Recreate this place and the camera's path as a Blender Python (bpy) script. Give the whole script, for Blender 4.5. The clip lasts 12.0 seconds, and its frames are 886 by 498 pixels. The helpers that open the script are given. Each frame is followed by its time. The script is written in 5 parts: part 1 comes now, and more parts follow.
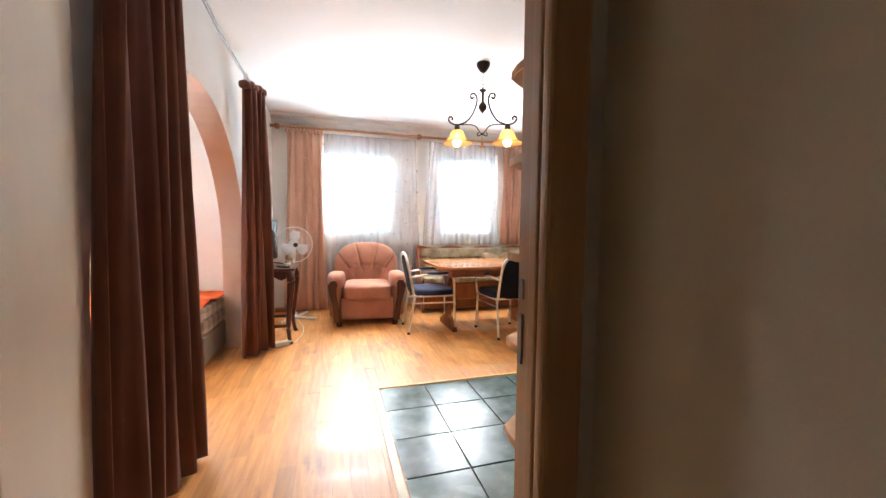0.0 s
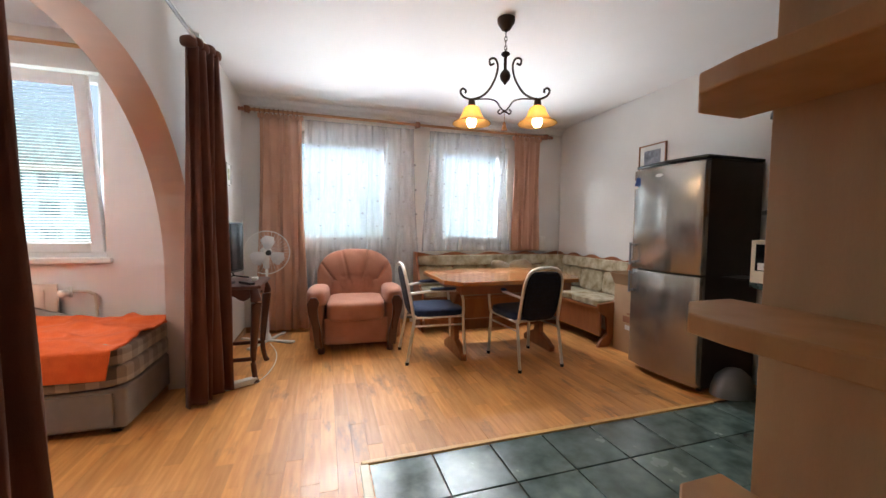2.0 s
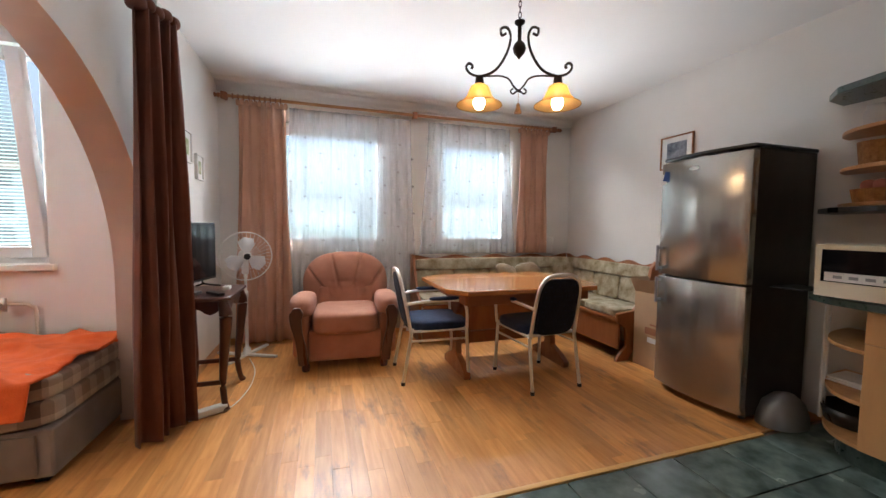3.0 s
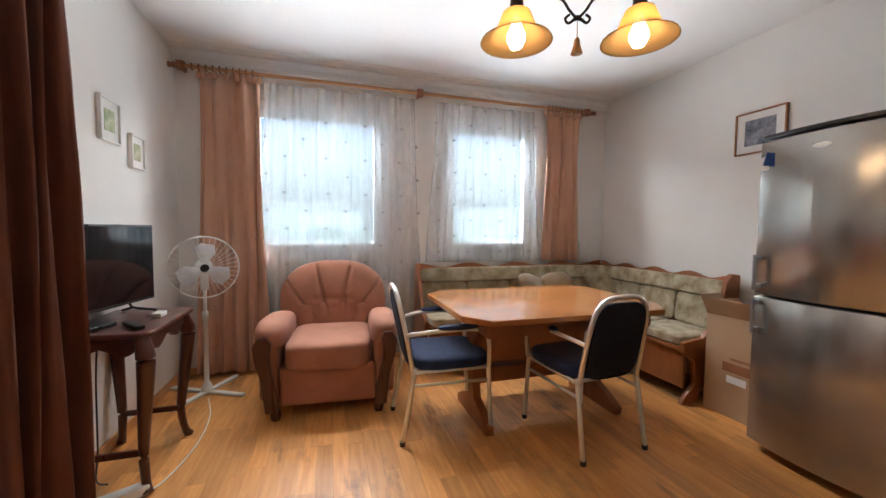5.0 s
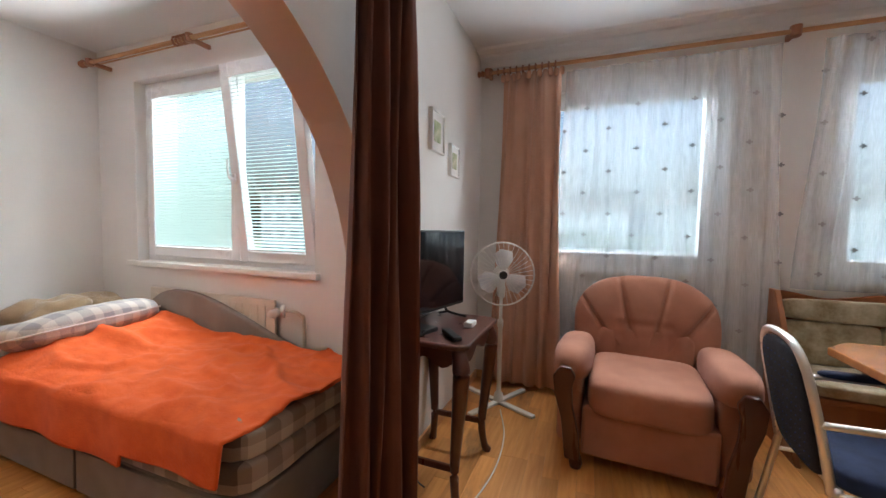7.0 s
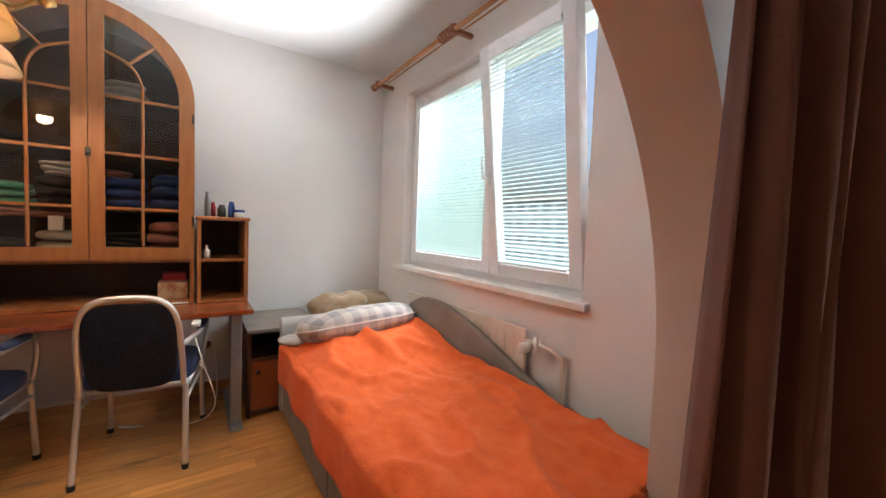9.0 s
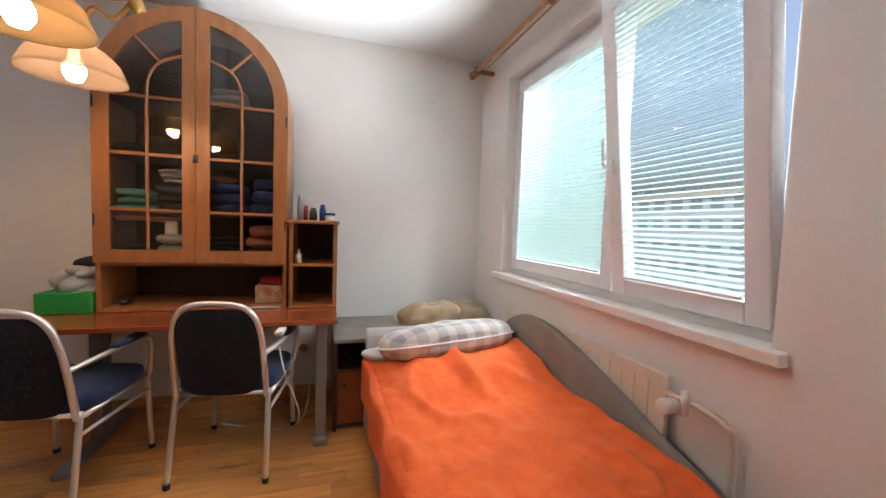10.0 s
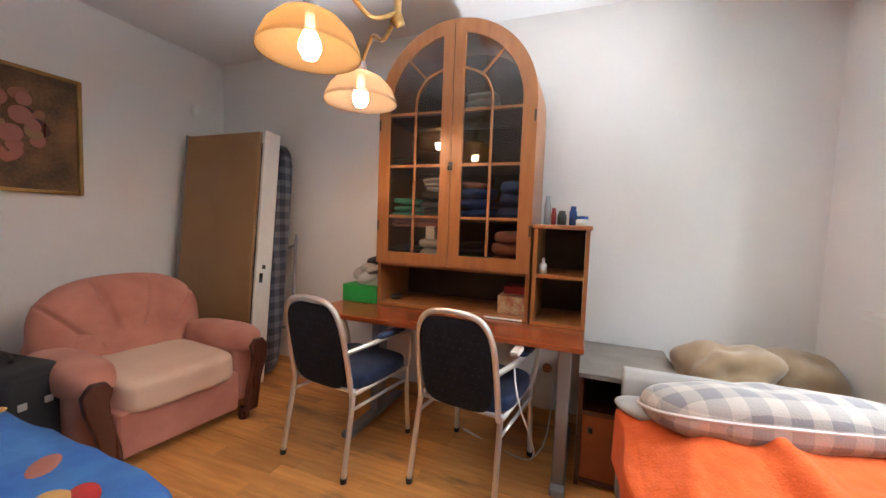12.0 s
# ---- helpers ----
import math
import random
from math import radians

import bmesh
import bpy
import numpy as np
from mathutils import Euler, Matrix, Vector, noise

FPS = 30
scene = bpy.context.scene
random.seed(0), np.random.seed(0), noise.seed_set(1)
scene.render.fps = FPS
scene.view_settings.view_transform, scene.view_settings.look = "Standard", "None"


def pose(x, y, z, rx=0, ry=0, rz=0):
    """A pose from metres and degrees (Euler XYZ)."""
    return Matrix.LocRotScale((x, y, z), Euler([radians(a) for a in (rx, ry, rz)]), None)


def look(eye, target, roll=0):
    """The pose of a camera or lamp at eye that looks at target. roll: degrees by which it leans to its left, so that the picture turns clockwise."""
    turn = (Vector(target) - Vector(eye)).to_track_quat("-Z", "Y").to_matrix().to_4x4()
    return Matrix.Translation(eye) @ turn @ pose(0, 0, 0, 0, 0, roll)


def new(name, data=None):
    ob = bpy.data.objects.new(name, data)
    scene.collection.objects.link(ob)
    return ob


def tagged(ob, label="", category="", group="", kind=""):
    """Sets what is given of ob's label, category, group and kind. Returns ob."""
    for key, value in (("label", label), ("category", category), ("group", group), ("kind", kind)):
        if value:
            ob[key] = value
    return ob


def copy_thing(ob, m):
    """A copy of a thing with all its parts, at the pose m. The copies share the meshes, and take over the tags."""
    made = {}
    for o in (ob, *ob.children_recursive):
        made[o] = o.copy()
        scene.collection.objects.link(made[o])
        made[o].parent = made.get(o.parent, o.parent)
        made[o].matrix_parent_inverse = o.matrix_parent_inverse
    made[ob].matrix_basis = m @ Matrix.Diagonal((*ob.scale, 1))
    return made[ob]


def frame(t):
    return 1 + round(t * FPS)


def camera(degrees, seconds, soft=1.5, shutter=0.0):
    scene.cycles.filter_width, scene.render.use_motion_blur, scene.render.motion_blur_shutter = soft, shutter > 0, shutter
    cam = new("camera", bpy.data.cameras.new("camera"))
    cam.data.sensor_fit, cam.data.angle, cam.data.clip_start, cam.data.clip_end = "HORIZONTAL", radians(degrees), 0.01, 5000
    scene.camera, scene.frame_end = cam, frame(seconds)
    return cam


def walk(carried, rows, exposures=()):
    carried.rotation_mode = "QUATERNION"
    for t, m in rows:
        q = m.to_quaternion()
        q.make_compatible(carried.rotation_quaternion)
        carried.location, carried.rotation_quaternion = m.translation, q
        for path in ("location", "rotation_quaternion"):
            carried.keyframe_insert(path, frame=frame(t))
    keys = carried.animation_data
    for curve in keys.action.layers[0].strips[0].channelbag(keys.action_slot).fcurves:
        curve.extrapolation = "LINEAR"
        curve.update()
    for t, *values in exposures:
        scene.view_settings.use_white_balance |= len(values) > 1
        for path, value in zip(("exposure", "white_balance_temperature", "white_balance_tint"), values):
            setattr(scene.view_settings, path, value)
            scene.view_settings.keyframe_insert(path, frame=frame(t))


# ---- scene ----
cam = camera(99.8, 12.0)
PATH = [
    (0, (0.382, 0.295, 1.171), (0.947, 2.209, 1.051), 0.6),
    (0.5, (0.383, 0.501, 1.195), (0.947, 2.415, 1.07), 0.7),
    (1, (0.384, 0.693, 1.197), (0.951, 2.607, 1.079), 0.7),
    (1.5, (0.412, 0.881, 1.196), (0.999, 2.789, 1.078), 0.6),
    (2, (0.489, 1.08, 1.198), (1.09, 2.984, 1.085), 0.6),
    (2.5, (0.546, 1.282, 1.194), (1.155, 3.183, 1.082), 0.6),
    (3, (0.583, 1.476, 1.209), (1.198, 3.375, 1.093), 0.6),
    (3.2, (0.609, 1.549, 1.205), (1.23, 3.446, 1.087), 0.6),
    (4.8, (0.779, 2.118, 1.223), (1.406, 4.014, 1.111), 0.7),
    (5, (0.781, 2.21, 1.216), (1.36, 4.122, 1.109), 0.5),
    (5.5, (0.758, 2.332, 1.218), (1.169, 4.286, 1.111), 0.6),
    (6, (0.72, 2.456, 1.229), (0.81, 4.451, 1.124), 0.6),
    (6.5, (0.627, 2.566, 1.226), (0.276, 4.532, 1.122), 0.9),
    (7, (0.466, 2.695, 1.232), (-0.257, 4.556, 1.125), 1.0),
    (7.5, (0.328, 2.803, 1.254), (-0.687, 4.522, 1.126), 1.1),
    (7.7, (0.273, 2.873, 1.255), (-0.846, 4.526, 1.127), 1.2),
    (9.3, (-0.173, 3.184, 1.237), (-1.918, 4.155, 1.133), 2.2),
    (9.5, (-0.235, 3.242, 1.236), (-2.029, 4.117, 1.129), 2.1),
    (10, (-0.392, 3.344, 1.253), (-2.297, 3.942, 1.139), 2.1),
    (10.5, (-0.527, 3.388, 1.255), (-2.508, 3.636, 1.135), 2.3),
    (11, (-0.66, 3.371, 1.249), (-2.656, 3.296, 1.137), 2.2),
    (11.5, (-0.727, 3.347, 1.243), (-2.693, 2.996, 1.132), 2.4),
    (12, (-0.774, 3.389, 1.248), (-2.639, 2.678, 1.118), 2.1),
]
EXPOSURES = [(0.0, 3.5, 6300, 10), (1.0, 2.95, 6350, 10), (2.5, 2.5, 6350, 10), (6.0, 2.35, 6350, 10), (7.5, 2.05, 6300, 10), (9.5, 2.15, 6450, 10), (10.5, 2.0, 6150, 10), (12.0, 2.4, 6200, 11)]
SKY_WATTS, BED_WATTS, SILL_WATTS, HEAD_WATTS, BULB = 100.0, 70.0, 2.3, 1.4, 10.0
walk(cam, [(t, look(eye, target, roll)) for t, eye, target, roll in PATH], exposures=EXPOSURES)

# ---- world and light ----
world = bpy.data.worlds.new("world")
scene.world = world
world.use_nodes = True
wn = world.node_tree
sky = wn.nodes.new("ShaderNodeTexSky")
sky.sky_type, sky.sun_disc = "NISHITA", False
sky.sun_elevation, sky.sun_rotation = radians(50), radians(200)
sky.air_density, sky.dust_density, sky.ozone_density = 1.0, 10.0, 0.5
wn.links.new(sky.outputs[0], wn.nodes["Background"].inputs[0])
wn.nodes["Background"].inputs[1].default_value = 0.085
sun = new("sun", bpy.data.lights.new("sun", "SUN"))
sun.data.energy, sun.data.angle, sun.data.color = 0.3, radians(20), (1, 0.96, 0.9)
sun.matrix_world = look((2, -8, 20), (0, 0, 0))


def window_fill(x, y, z, w, h, watts, tip, spread=180):
    ob = new("window_fill", bpy.data.lights.new("window_fill", "AREA"))
    ob.data.shape, ob.data.size, ob.data.size_y, ob.data.energy = "RECTANGLE", w, h, watts
    ob.data.color, ob.data.spread = (0.93, 0.97, 1.0), radians(spread)
    ob.matrix_world = look((x, y, z), (x, y - 1.2, z - tip))


# lamps above the windows stand in for skylight; strips at sills and heads are added fill
window_fill(0.69, 6.75, 2.85, 1.3, 0.9, SKY_WATTS, 1.0)
window_fill(2.33, 6.75, 2.85, 1.2, 0.9, SKY_WATTS, 1.0)
window_fill(-2.1, 5.95, 3.15, 2.6, 1.6, BED_WATTS, 0.95)
window_fill(0.69, 5.56, 0.98, 1.1, 0.08, SILL_WATTS, -1.2, 84)
window_fill(2.33, 5.56, 0.98, 0.9, 0.08, SILL_WATTS, -1.2, 84)
window_fill(-1.96, 4.52, 0.95, 1.6, 0.08, SILL_WATTS * 3.2, -1.4, 64)
window_fill(0.69, 5.54, 2.36, 1.1, 0.08, HEAD_WATTS, 2.2, 76)
window_fill(2.33, 5.54, 2.36, 0.9, 0.08, HEAD_WATTS, 2.2, 76)


# ---- materials ----
def nodes_of(m):
    m.use_nodes = True
    nt = m.node_tree
    return nt, nt.nodes["Principled BSDF"]


def mat(name, c1, c2=None, rough=0.5, metal=0.0, scale=6.0, fine=120.0, bump=0.05, stretch=(1, 1, 1), sheen=0.0, coat=0.0,
        rvar=0.1, rand="", randamt=0.0, trans=0.0):
    """A surface with a blotch colour at one scale, grain at another, uneven gloss and fine relief."""
    c2 = c2 or tuple(0.85 * v for v in c1)
    m = bpy.data.materials.new(name)
    nt, p = nodes_of(m)
    N, L = nt.nodes.new, nt.links.new
    tc, mp = N("ShaderNodeTexCoord"), N("ShaderNodeMapping")
    mp.inputs["Scale"].default_value = stretch
    L(tc.outputs["Object"], mp.inputs[0])
    vec = mp.outputs[0]
    if rand == "object":
        oi, ad = N("ShaderNodeObjectInfo"), N("ShaderNodeVectorMath")
        sc = N("ShaderNodeVectorMath")
        sc.operation = "SCALE"
        sc.inputs[0].default_value = (37, 53, 19)
        L(oi.outputs["Random"], sc.inputs["Scale"])
        L(vec, ad.inputs[0]), L(sc.outputs[0], ad.inputs[1])
        vec = ad.outputs[0]
    n1, n2 = N("ShaderNodeTexNoise"), N("ShaderNodeTexNoise")
    n1.inputs["Scale"].default_value, n2.inputs["Scale"].default_value = scale, fine
    n1.inputs["Detail"].default_value, n2.inputs["Detail"].default_value = 6, 4
    L(vec, n1.inputs[0]), L(vec, n2.inputs[0])
    ramp = N("ShaderNodeValToRGB")
    ramp.color_ramp.elements[0].position, ramp.color_ramp.elements[1].position = 0.32, 0.68
    ramp.color_ramp.elements[0].color, ramp.color_ramp.elements[1].color = (*c1, 1), (*c2, 1)
    mx = N("ShaderNodeMath")
    mx.operation = "MULTIPLY_ADD"
    mx.inputs[1].default_value, mx.inputs[2].default_value = 0.3, -0.15
    L(n2.outputs[0], mx.inputs[0])
    ad2 = N("ShaderNodeMath")
    L(n1.outputs[0], ad2.inputs[0]), L(mx.outputs[0], ad2.inputs[1])
    L(ad2.outputs[0], ramp.inputs[0])
    col = ramp.outputs[0]
    if rand:
        hs = N("ShaderNodeHueSaturation")
        src = N("ShaderNodeObjectInfo").outputs["Random"] if rand == "object" else N("ShaderNodeNewGeometry").outputs["Random Per Island"]
        ma = N("ShaderNodeMapRange")
        ma.inputs["To Min"].default_value, ma.inputs["To Max"].default_value = 1 - randamt, 1 + randamt
        L(src, ma.inputs[0]), L(ma.outputs[0], hs.inputs["Value"]), L(col, hs.inputs["Color"])
        col = hs.outputs[0]
    L(col, p.inputs["Base Color"])
    mr = N("ShaderNodeMapRange")
    mr.inputs["To Min"].default_value, mr.inputs["To Max"].default_value = max(0.02, rough - rvar), min(1, rough + rvar)
    L(n1.outputs[0], mr.inputs[0]), L(mr.outputs[0], p.inputs["Roughness"])
    p.inputs["Metallic"].default_value = metal
    p.inputs["Sheen Weight"].default_value, p.inputs["Coat Weight"].default_value = sheen, coat
    p.inputs["Transmission Weight"].default_value = trans
    bp = N("ShaderNodeBump")
    bp.inputs["Strength"].default_value, bp.inputs["Distance"].default_value = min(1, bump * 4), 0.004
    L(n2.outputs[0], bp.inputs["Height"]), L(bp.outputs[0], p.inputs["Normal"])
    return m


def plaid(name, base, dark, light, size):
    """Woven checks, laid out along two object axes."""
    m = mat(name, base, rough=0.9, sheen=0.3, bump=0.1)
    nt, p = nodes_of(m)
    N, L = nt.nodes.new, nt.links.new
    tc, sp = N("ShaderNodeTexCoord"), N("ShaderNodeSeparateXYZ")
    L(tc.outputs["Object"], sp.inputs[0])
    sums = []
    for k in (0, 1, 2):
        a = N("ShaderNodeMath")
        a.operation = "MULTIPLY"
        a.inputs[1].default_value = 6.2832 / size
        s = N("ShaderNodeMath")
        s.operation = "SINE"
        L(sp.outputs[k], a.inputs[0]), L(a.outputs[0], s.inputs[0])
        g = N("ShaderNodeMath")
        g.operation = "GREATER_THAN"
        g.inputs[1].default_value = 0.15
        L(s.outputs[0], g.inputs[0])
        sums.append(g.outputs[0])
    t1, t2 = N("ShaderNodeMath"), N("ShaderNodeMath")
    L(sums[0], t1.inputs[0]), L(sums[1], t1.inputs[1]), L(t1.outputs[0], t2.inputs[0]), L(sums[2], t2.inputs[1])
    d = N("ShaderNodeMath")
    d.operation = "DIVIDE"
    d.inputs[1].default_value = 3
    L(t2.outputs[0], d.inputs[0])
    r = N("ShaderNodeValToRGB")
    r.color_ramp.elements[0].color, r.color_ramp.elements[1].color = (*dark, 1), (*light, 1)
    e = r.color_ramp.elements.new(0.45)
    e.color = (*base, 1)
    L(d.outputs[0], r.inputs[0]), L(r.outputs[0], p.inputs["Base Color"])
    return m


def emit(name, colour, strength):
    m = bpy.data.materials.new(name)
    nt, p = nodes_of(m)
    p.inputs["Base Color"].default_value = (*colour, 1)
    p.inputs["Emission Color"].default_value = (*colour, 1)
    p.inputs["Emission Strength"].default_value = strength
    return m


def seethrough(name, colour, clear, translucent=0.7):
    """Thin cloth or frosted glass: part clear, part scattering."""
    m = bpy.data.materials.new(name)
    m.use_nodes = True
    nt = m.node_tree
    N, L = nt.nodes.new, nt.links.new
    nt.nodes.remove(nt.nodes["Principled BSDF"])
    tr, df, tl, a, b = N("ShaderNodeBsdfTransparent"), N("ShaderNodeBsdfDiffuse"), N("ShaderNodeBsdfTranslucent"), N("ShaderNodeMixShader"), N("ShaderNodeMixShader")
    df.inputs[0].default_value = tl.inputs[0].default_value = (*colour, 1)
    a.inputs[0].default_value = translucent
    L(df.outputs[0], a.inputs[1]), L(tl.outputs[0], a.inputs[2])
    no = N("ShaderNodeTexNoise")
    no.inputs["Scale"].default_value = 25
    mr = N("ShaderNodeMapRange")
    mr.inputs["To Min"].default_value, mr.inputs["To Max"].default_value = clear - 0.08, clear + 0.08
    L(no.outputs[0], mr.inputs[0]), L(mr.outputs[0], b.inputs[0])
    L(a.outputs[0], b.inputs[1]), L(tr.outputs[0], b.inputs[2])
    L(b.outputs[0], nt.nodes["Material Output"].inputs[0])
    return m


def clear_glass(name, tint=(0.95, 0.98, 0.97)):
    m = bpy.data.materials.new(name)
    m.use_nodes = True
    nt = m.node_tree
    N, L = nt.nodes.new, nt.links.new
    nt.nodes.remove(nt.nodes["Principled BSDF"])
    tr, gl, a, lw, f = N("ShaderNodeBsdfTransparent"), N("ShaderNodeBsdfGlossy"), N("ShaderNodeMixShader"), N("ShaderNodeLayerWeight"), N("ShaderNodeMath")
    f.operation = "MULTIPLY_ADD"
    lw.inputs["Blend"].default_value = 0.25
    f.inputs[1].default_value, f.inputs[2].default_value = 0.45, 0.03
    L(lw.outputs["Facing"], f.inputs[0])
    tr.inputs[0].default_value = (*tint, 1)
    gl.inputs["Roughness"].default_value = 0.02
    L(f.outputs[0], a.inputs[0]), L(tr.outputs[0], a.inputs[1]), L(gl.outputs[0], a.inputs[2])
    L(a.outputs[0], nt.nodes["Material Output"].inputs[0])
    return m


M_WALL = mat("wall_paint", (0.80, 0.78, 0.75), (0.74, 0.72, 0.69), 0.85, scale=1.3, fine=220, bump=0.03)
M_ARCH = mat("arch_paint", (0.72, 0.58, 0.50), (0.68, 0.54, 0.46), 0.85, scale=1.5, fine=220, bump=0.03)
M_HALL = mat("hall_paint", (0.80, 0.75, 0.62), (0.75, 0.69, 0.56), 0.8, scale=1.5, fine=220, bump=0.03)
M_CEIL = mat("ceiling_paint", (0.78, 0.77, 0.76), (0.73, 0.72, 0.71), 0.9, scale=1.0, fine=150, bump=0.03)
M_PARQ = mat("parquet", (0.70, 0.325, 0.095), (0.56, 0.23, 0.057), 0.42, scale=3, fine=60, bump=0.02, stretch=(14, 1.2, 1), rand="object", randamt=0.16, coat=0.05)
M_PARQJ = mat("parquet_rest", (0.70, 0.325, 0.095), (0.56, 0.23, 0.057), 0.42, scale=3, fine=60, bump=0.02, stretch=(14, 1.2, 1), rand="island", randamt=0.16, coat=0.05)
M_GAP = mat("floor_gap", (0.10, 0.055, 0.025), rough=0.7)
M_TILE = mat("green_marble_tile", (0.045, 0.068, 0.06), (0.14, 0.185, 0.165), 0.24, scale=7, fine=18, bump=0.004, rand="object", randamt=0.15)
M_GROUT = mat("grout", (0.05, 0.055, 0.05), rough=0.9)
M_EDGE = mat("edge_strip_wood", (0.75, 0.45, 0.16), (0.65, 0.36, 0.12), 0.35, stretch=(1, 10, 1))
M_EDGEW = mat("edge_strip_pale", (0.80, 0.72, 0.52), (0.7, 0.6, 0.4), 0.4)
M_VELVET = mat("brown_velvet", (0.16, 0.045, 0.02), (0.11, 0.028, 0.012), 0.75, scale=4, fine=300, bump=0.08, sheen=0.15)
M_DRAPE = mat("salmon_drape", (0.62, 0.36, 0.25), (0.54, 0.30, 0.20), 0.85, scale=3, fine=260, bump=0.06, sheen=0.2)
M_SHEER = seethrough("white_sheer", (0.88, 0.93, 0.97), 0.68, 0.12)
M_DOTS = mat("woven_flower", (0.22, 0.22, 0.23), rough=0.9)
M_ROD = mat("turned_rod_wood", (0.33, 0.13, 0.055), (0.25, 0.09, 0.04), 0.35)
M_RODL = mat("pale_rod_wood", (0.5, 0.26, 0.11), (0.42, 0.2, 0.08), 0.35)
M_PVC = mat("white_pvc", (0.82, 0.83, 0.84), (0.78, 0.79, 0.8), 0.3, bump=0.004)
M_SILL = mat("sill_white", (0.82, 0.80, 0.76), (0.76, 0.74, 0.70), 0.45, bump=0.01)
M_BLIND = seethrough("blind_slat", (0.74, 0.86, 0.84), 0.06, 0.55)
# white slats as well; their dark look against the sky is put into the colour
M_BLINDL = seethrough("blind_slat_darkened", (0.42, 0.50, 0.54), 0.12, 0.30)
M_GLASS = clear_glass("window_glass")
M_SALMON = mat("salmon_upholstery", (0.47, 0.21, 0.13), (0.37, 0.15, 0.09), 0.92, scale=5, fine=350, bump=0.12, sheen=0.12)
M_SALMON2 = mat("pink_upholstery", (0.56, 0.24, 0.17), (0.43, 0.165, 0.115), 0.92, scale=5, fine=350, bump=0.12, sheen=0.12)
M_SEAM = mat("seam", (0.30, 0.13, 0.09), rough=0.9)
M_MAHOG = mat("dark_mahogany", (0.085, 0.022, 0.012), (0.070, 0.017, 0.010), 0.28, scale=4, stretch=(6, 6, 0.7), coat=0.2, rvar=0.02, bump=0.005)
M_TABLE = mat("table_oak", (0.47, 0.185, 0.055), (0.38, 0.14, 0.04), 0.2, scale=3, stretch=(1.5, 12, 1), coat=0.3, bump=0.01)
M_PINE = mat("bench_pine", (0.33, 0.115, 0.035), (0.25, 0.08, 0.024), 0.4, scale=3, stretch=(5, 5, 1))
M_FLORAL = mat("floral_bench_cloth", (0.50, 0.43, 0.30), (0.24, 0.18, 0.09), 0.9, scale=11, fine=60, bump=0.08, sheen=0.2)
M_BLUE = mat("navy_cloth", (0.012, 0.030, 0.095), (0.007, 0.018, 0.06), 0.9, scale=20, fine=300, bump=0.1, sheen=0.15)
M_NAVY = mat("navy_dotted_cloth", (0.005, 0.007, 0.017), (0.003, 0.004, 0.011), 0.9, scale=20, fine=300, bump=0.1)
M_CHROME = mat("brushed_aluminium", (0.84, 0.82, 0.78), (0.80, 0.78, 0.74), 0.32, metal=0.75, bump=0.01)
M_STEEL = mat("brushed_steel", (0.40, 0.375, 0.345), (0.34, 0.32, 0.29), 0.24, metal=0.85, scale=2, fine=200, stretch=(1, 1, 0.05), bump=0.01, rvar=0.05)
M_FRSIDE = mat("fridge_side", (0.04, 0.032, 0.027), (0.03, 0.024, 0.021), 0.35, metal=0.3, bump=0.02)
M_BLACK = mat("black_plastic", (0.012, 0.012, 0.013), (0.02, 0.02, 0.02), 0.3, bump=0.005)
M_SCREEN = mat("tv_screen", (0.006, 0.006, 0.008), (0.008, 0.008, 0.01), 0.06, bump=0.0, rvar=0.02)
M_WHITE = mat("white_plastic", (0.78, 0.77, 0.73), (0.72, 0.71, 0.67), 0.35, bump=0.005)
M_CREAM = mat("cream_enamel", (0.74, 0.68, 0.54), (0.68, 0.62, 0.48), 0.35, bump=0.005)
M_FANG = seethrough("fan_blade", (0.85, 0.85, 0.86), 0.25, 0.4)
M_IRON = mat("dark_iron", (0.035, 0.02, 0.015), (0.05, 0.03, 0.02), 0.4, metal=0.7)
M_AMBER = seethrough("amber_glass", (0.46, 0.30, 0.13), 0.10, 0.75)
M_AMBERB = seethrough("honey_glass", (0.26, 0.19, 0.105), 0.10, 0.75)
M_ALAB = seethrough("alabaster_glass", (0.28, 0.23, 0.19), 0.10, 0.75)
M_BULB = emit("bulb", (1.0, 0.72, 0.42), BULB)
M_BULBB = emit("bulb_bedroom", (1.0, 0.62, 0.34), BULB * 3.5)
M_CARD = mat("cardboard", (0.50, 0.33, 0.19), (0.44, 0.28, 0.16), 0.85, scale=4, bump=0.03)
M_TAN = mat("kitchen_beech", (0.58, 0.31, 0.125), (0.51, 0.26, 0.10), 0.4, scale=3, stretch=(6, 6, 1), bump=0.01)
M_PANEL = mat("pale_beech_panel", (0.58, 0.37, 0.20), (0.52, 0.32, 0.165), 0.4, scale=3, stretch=(6, 6, 1), bump=0.01)
M_TOPG = mat("green_worktop", (0.03, 0.055, 0.05), (0.06, 0.09, 0.08), 0.3, scale=40, bump=0.005)
M_DOORFR = mat("door_frame_brown", (0.52, 0.31, 0.16), (0.44, 0.25, 0.125), 0.35, scale=3, stretch=(8, 8, 1))
M_LEAF = mat("door_leaf_beige", (0.80, 0.74, 0.62), (0.77, 0.71, 0.59), 0.42, scale=2, stretch=(2, 2, 1), bump=0.005)
M_ORANGE = mat("orange_blanket", (0.86, 0.15, 0.025), (0.76, 0.115, 0.018), 0.95, scale=14, fine=110, bump=0.4, sheen=0.05)
M_GREYBED = mat("grey_bed_cloth", (0.27, 0.235, 0.205), (0.23, 0.2, 0.175), 0.9, scale=8, fine=350, bump=0.1)
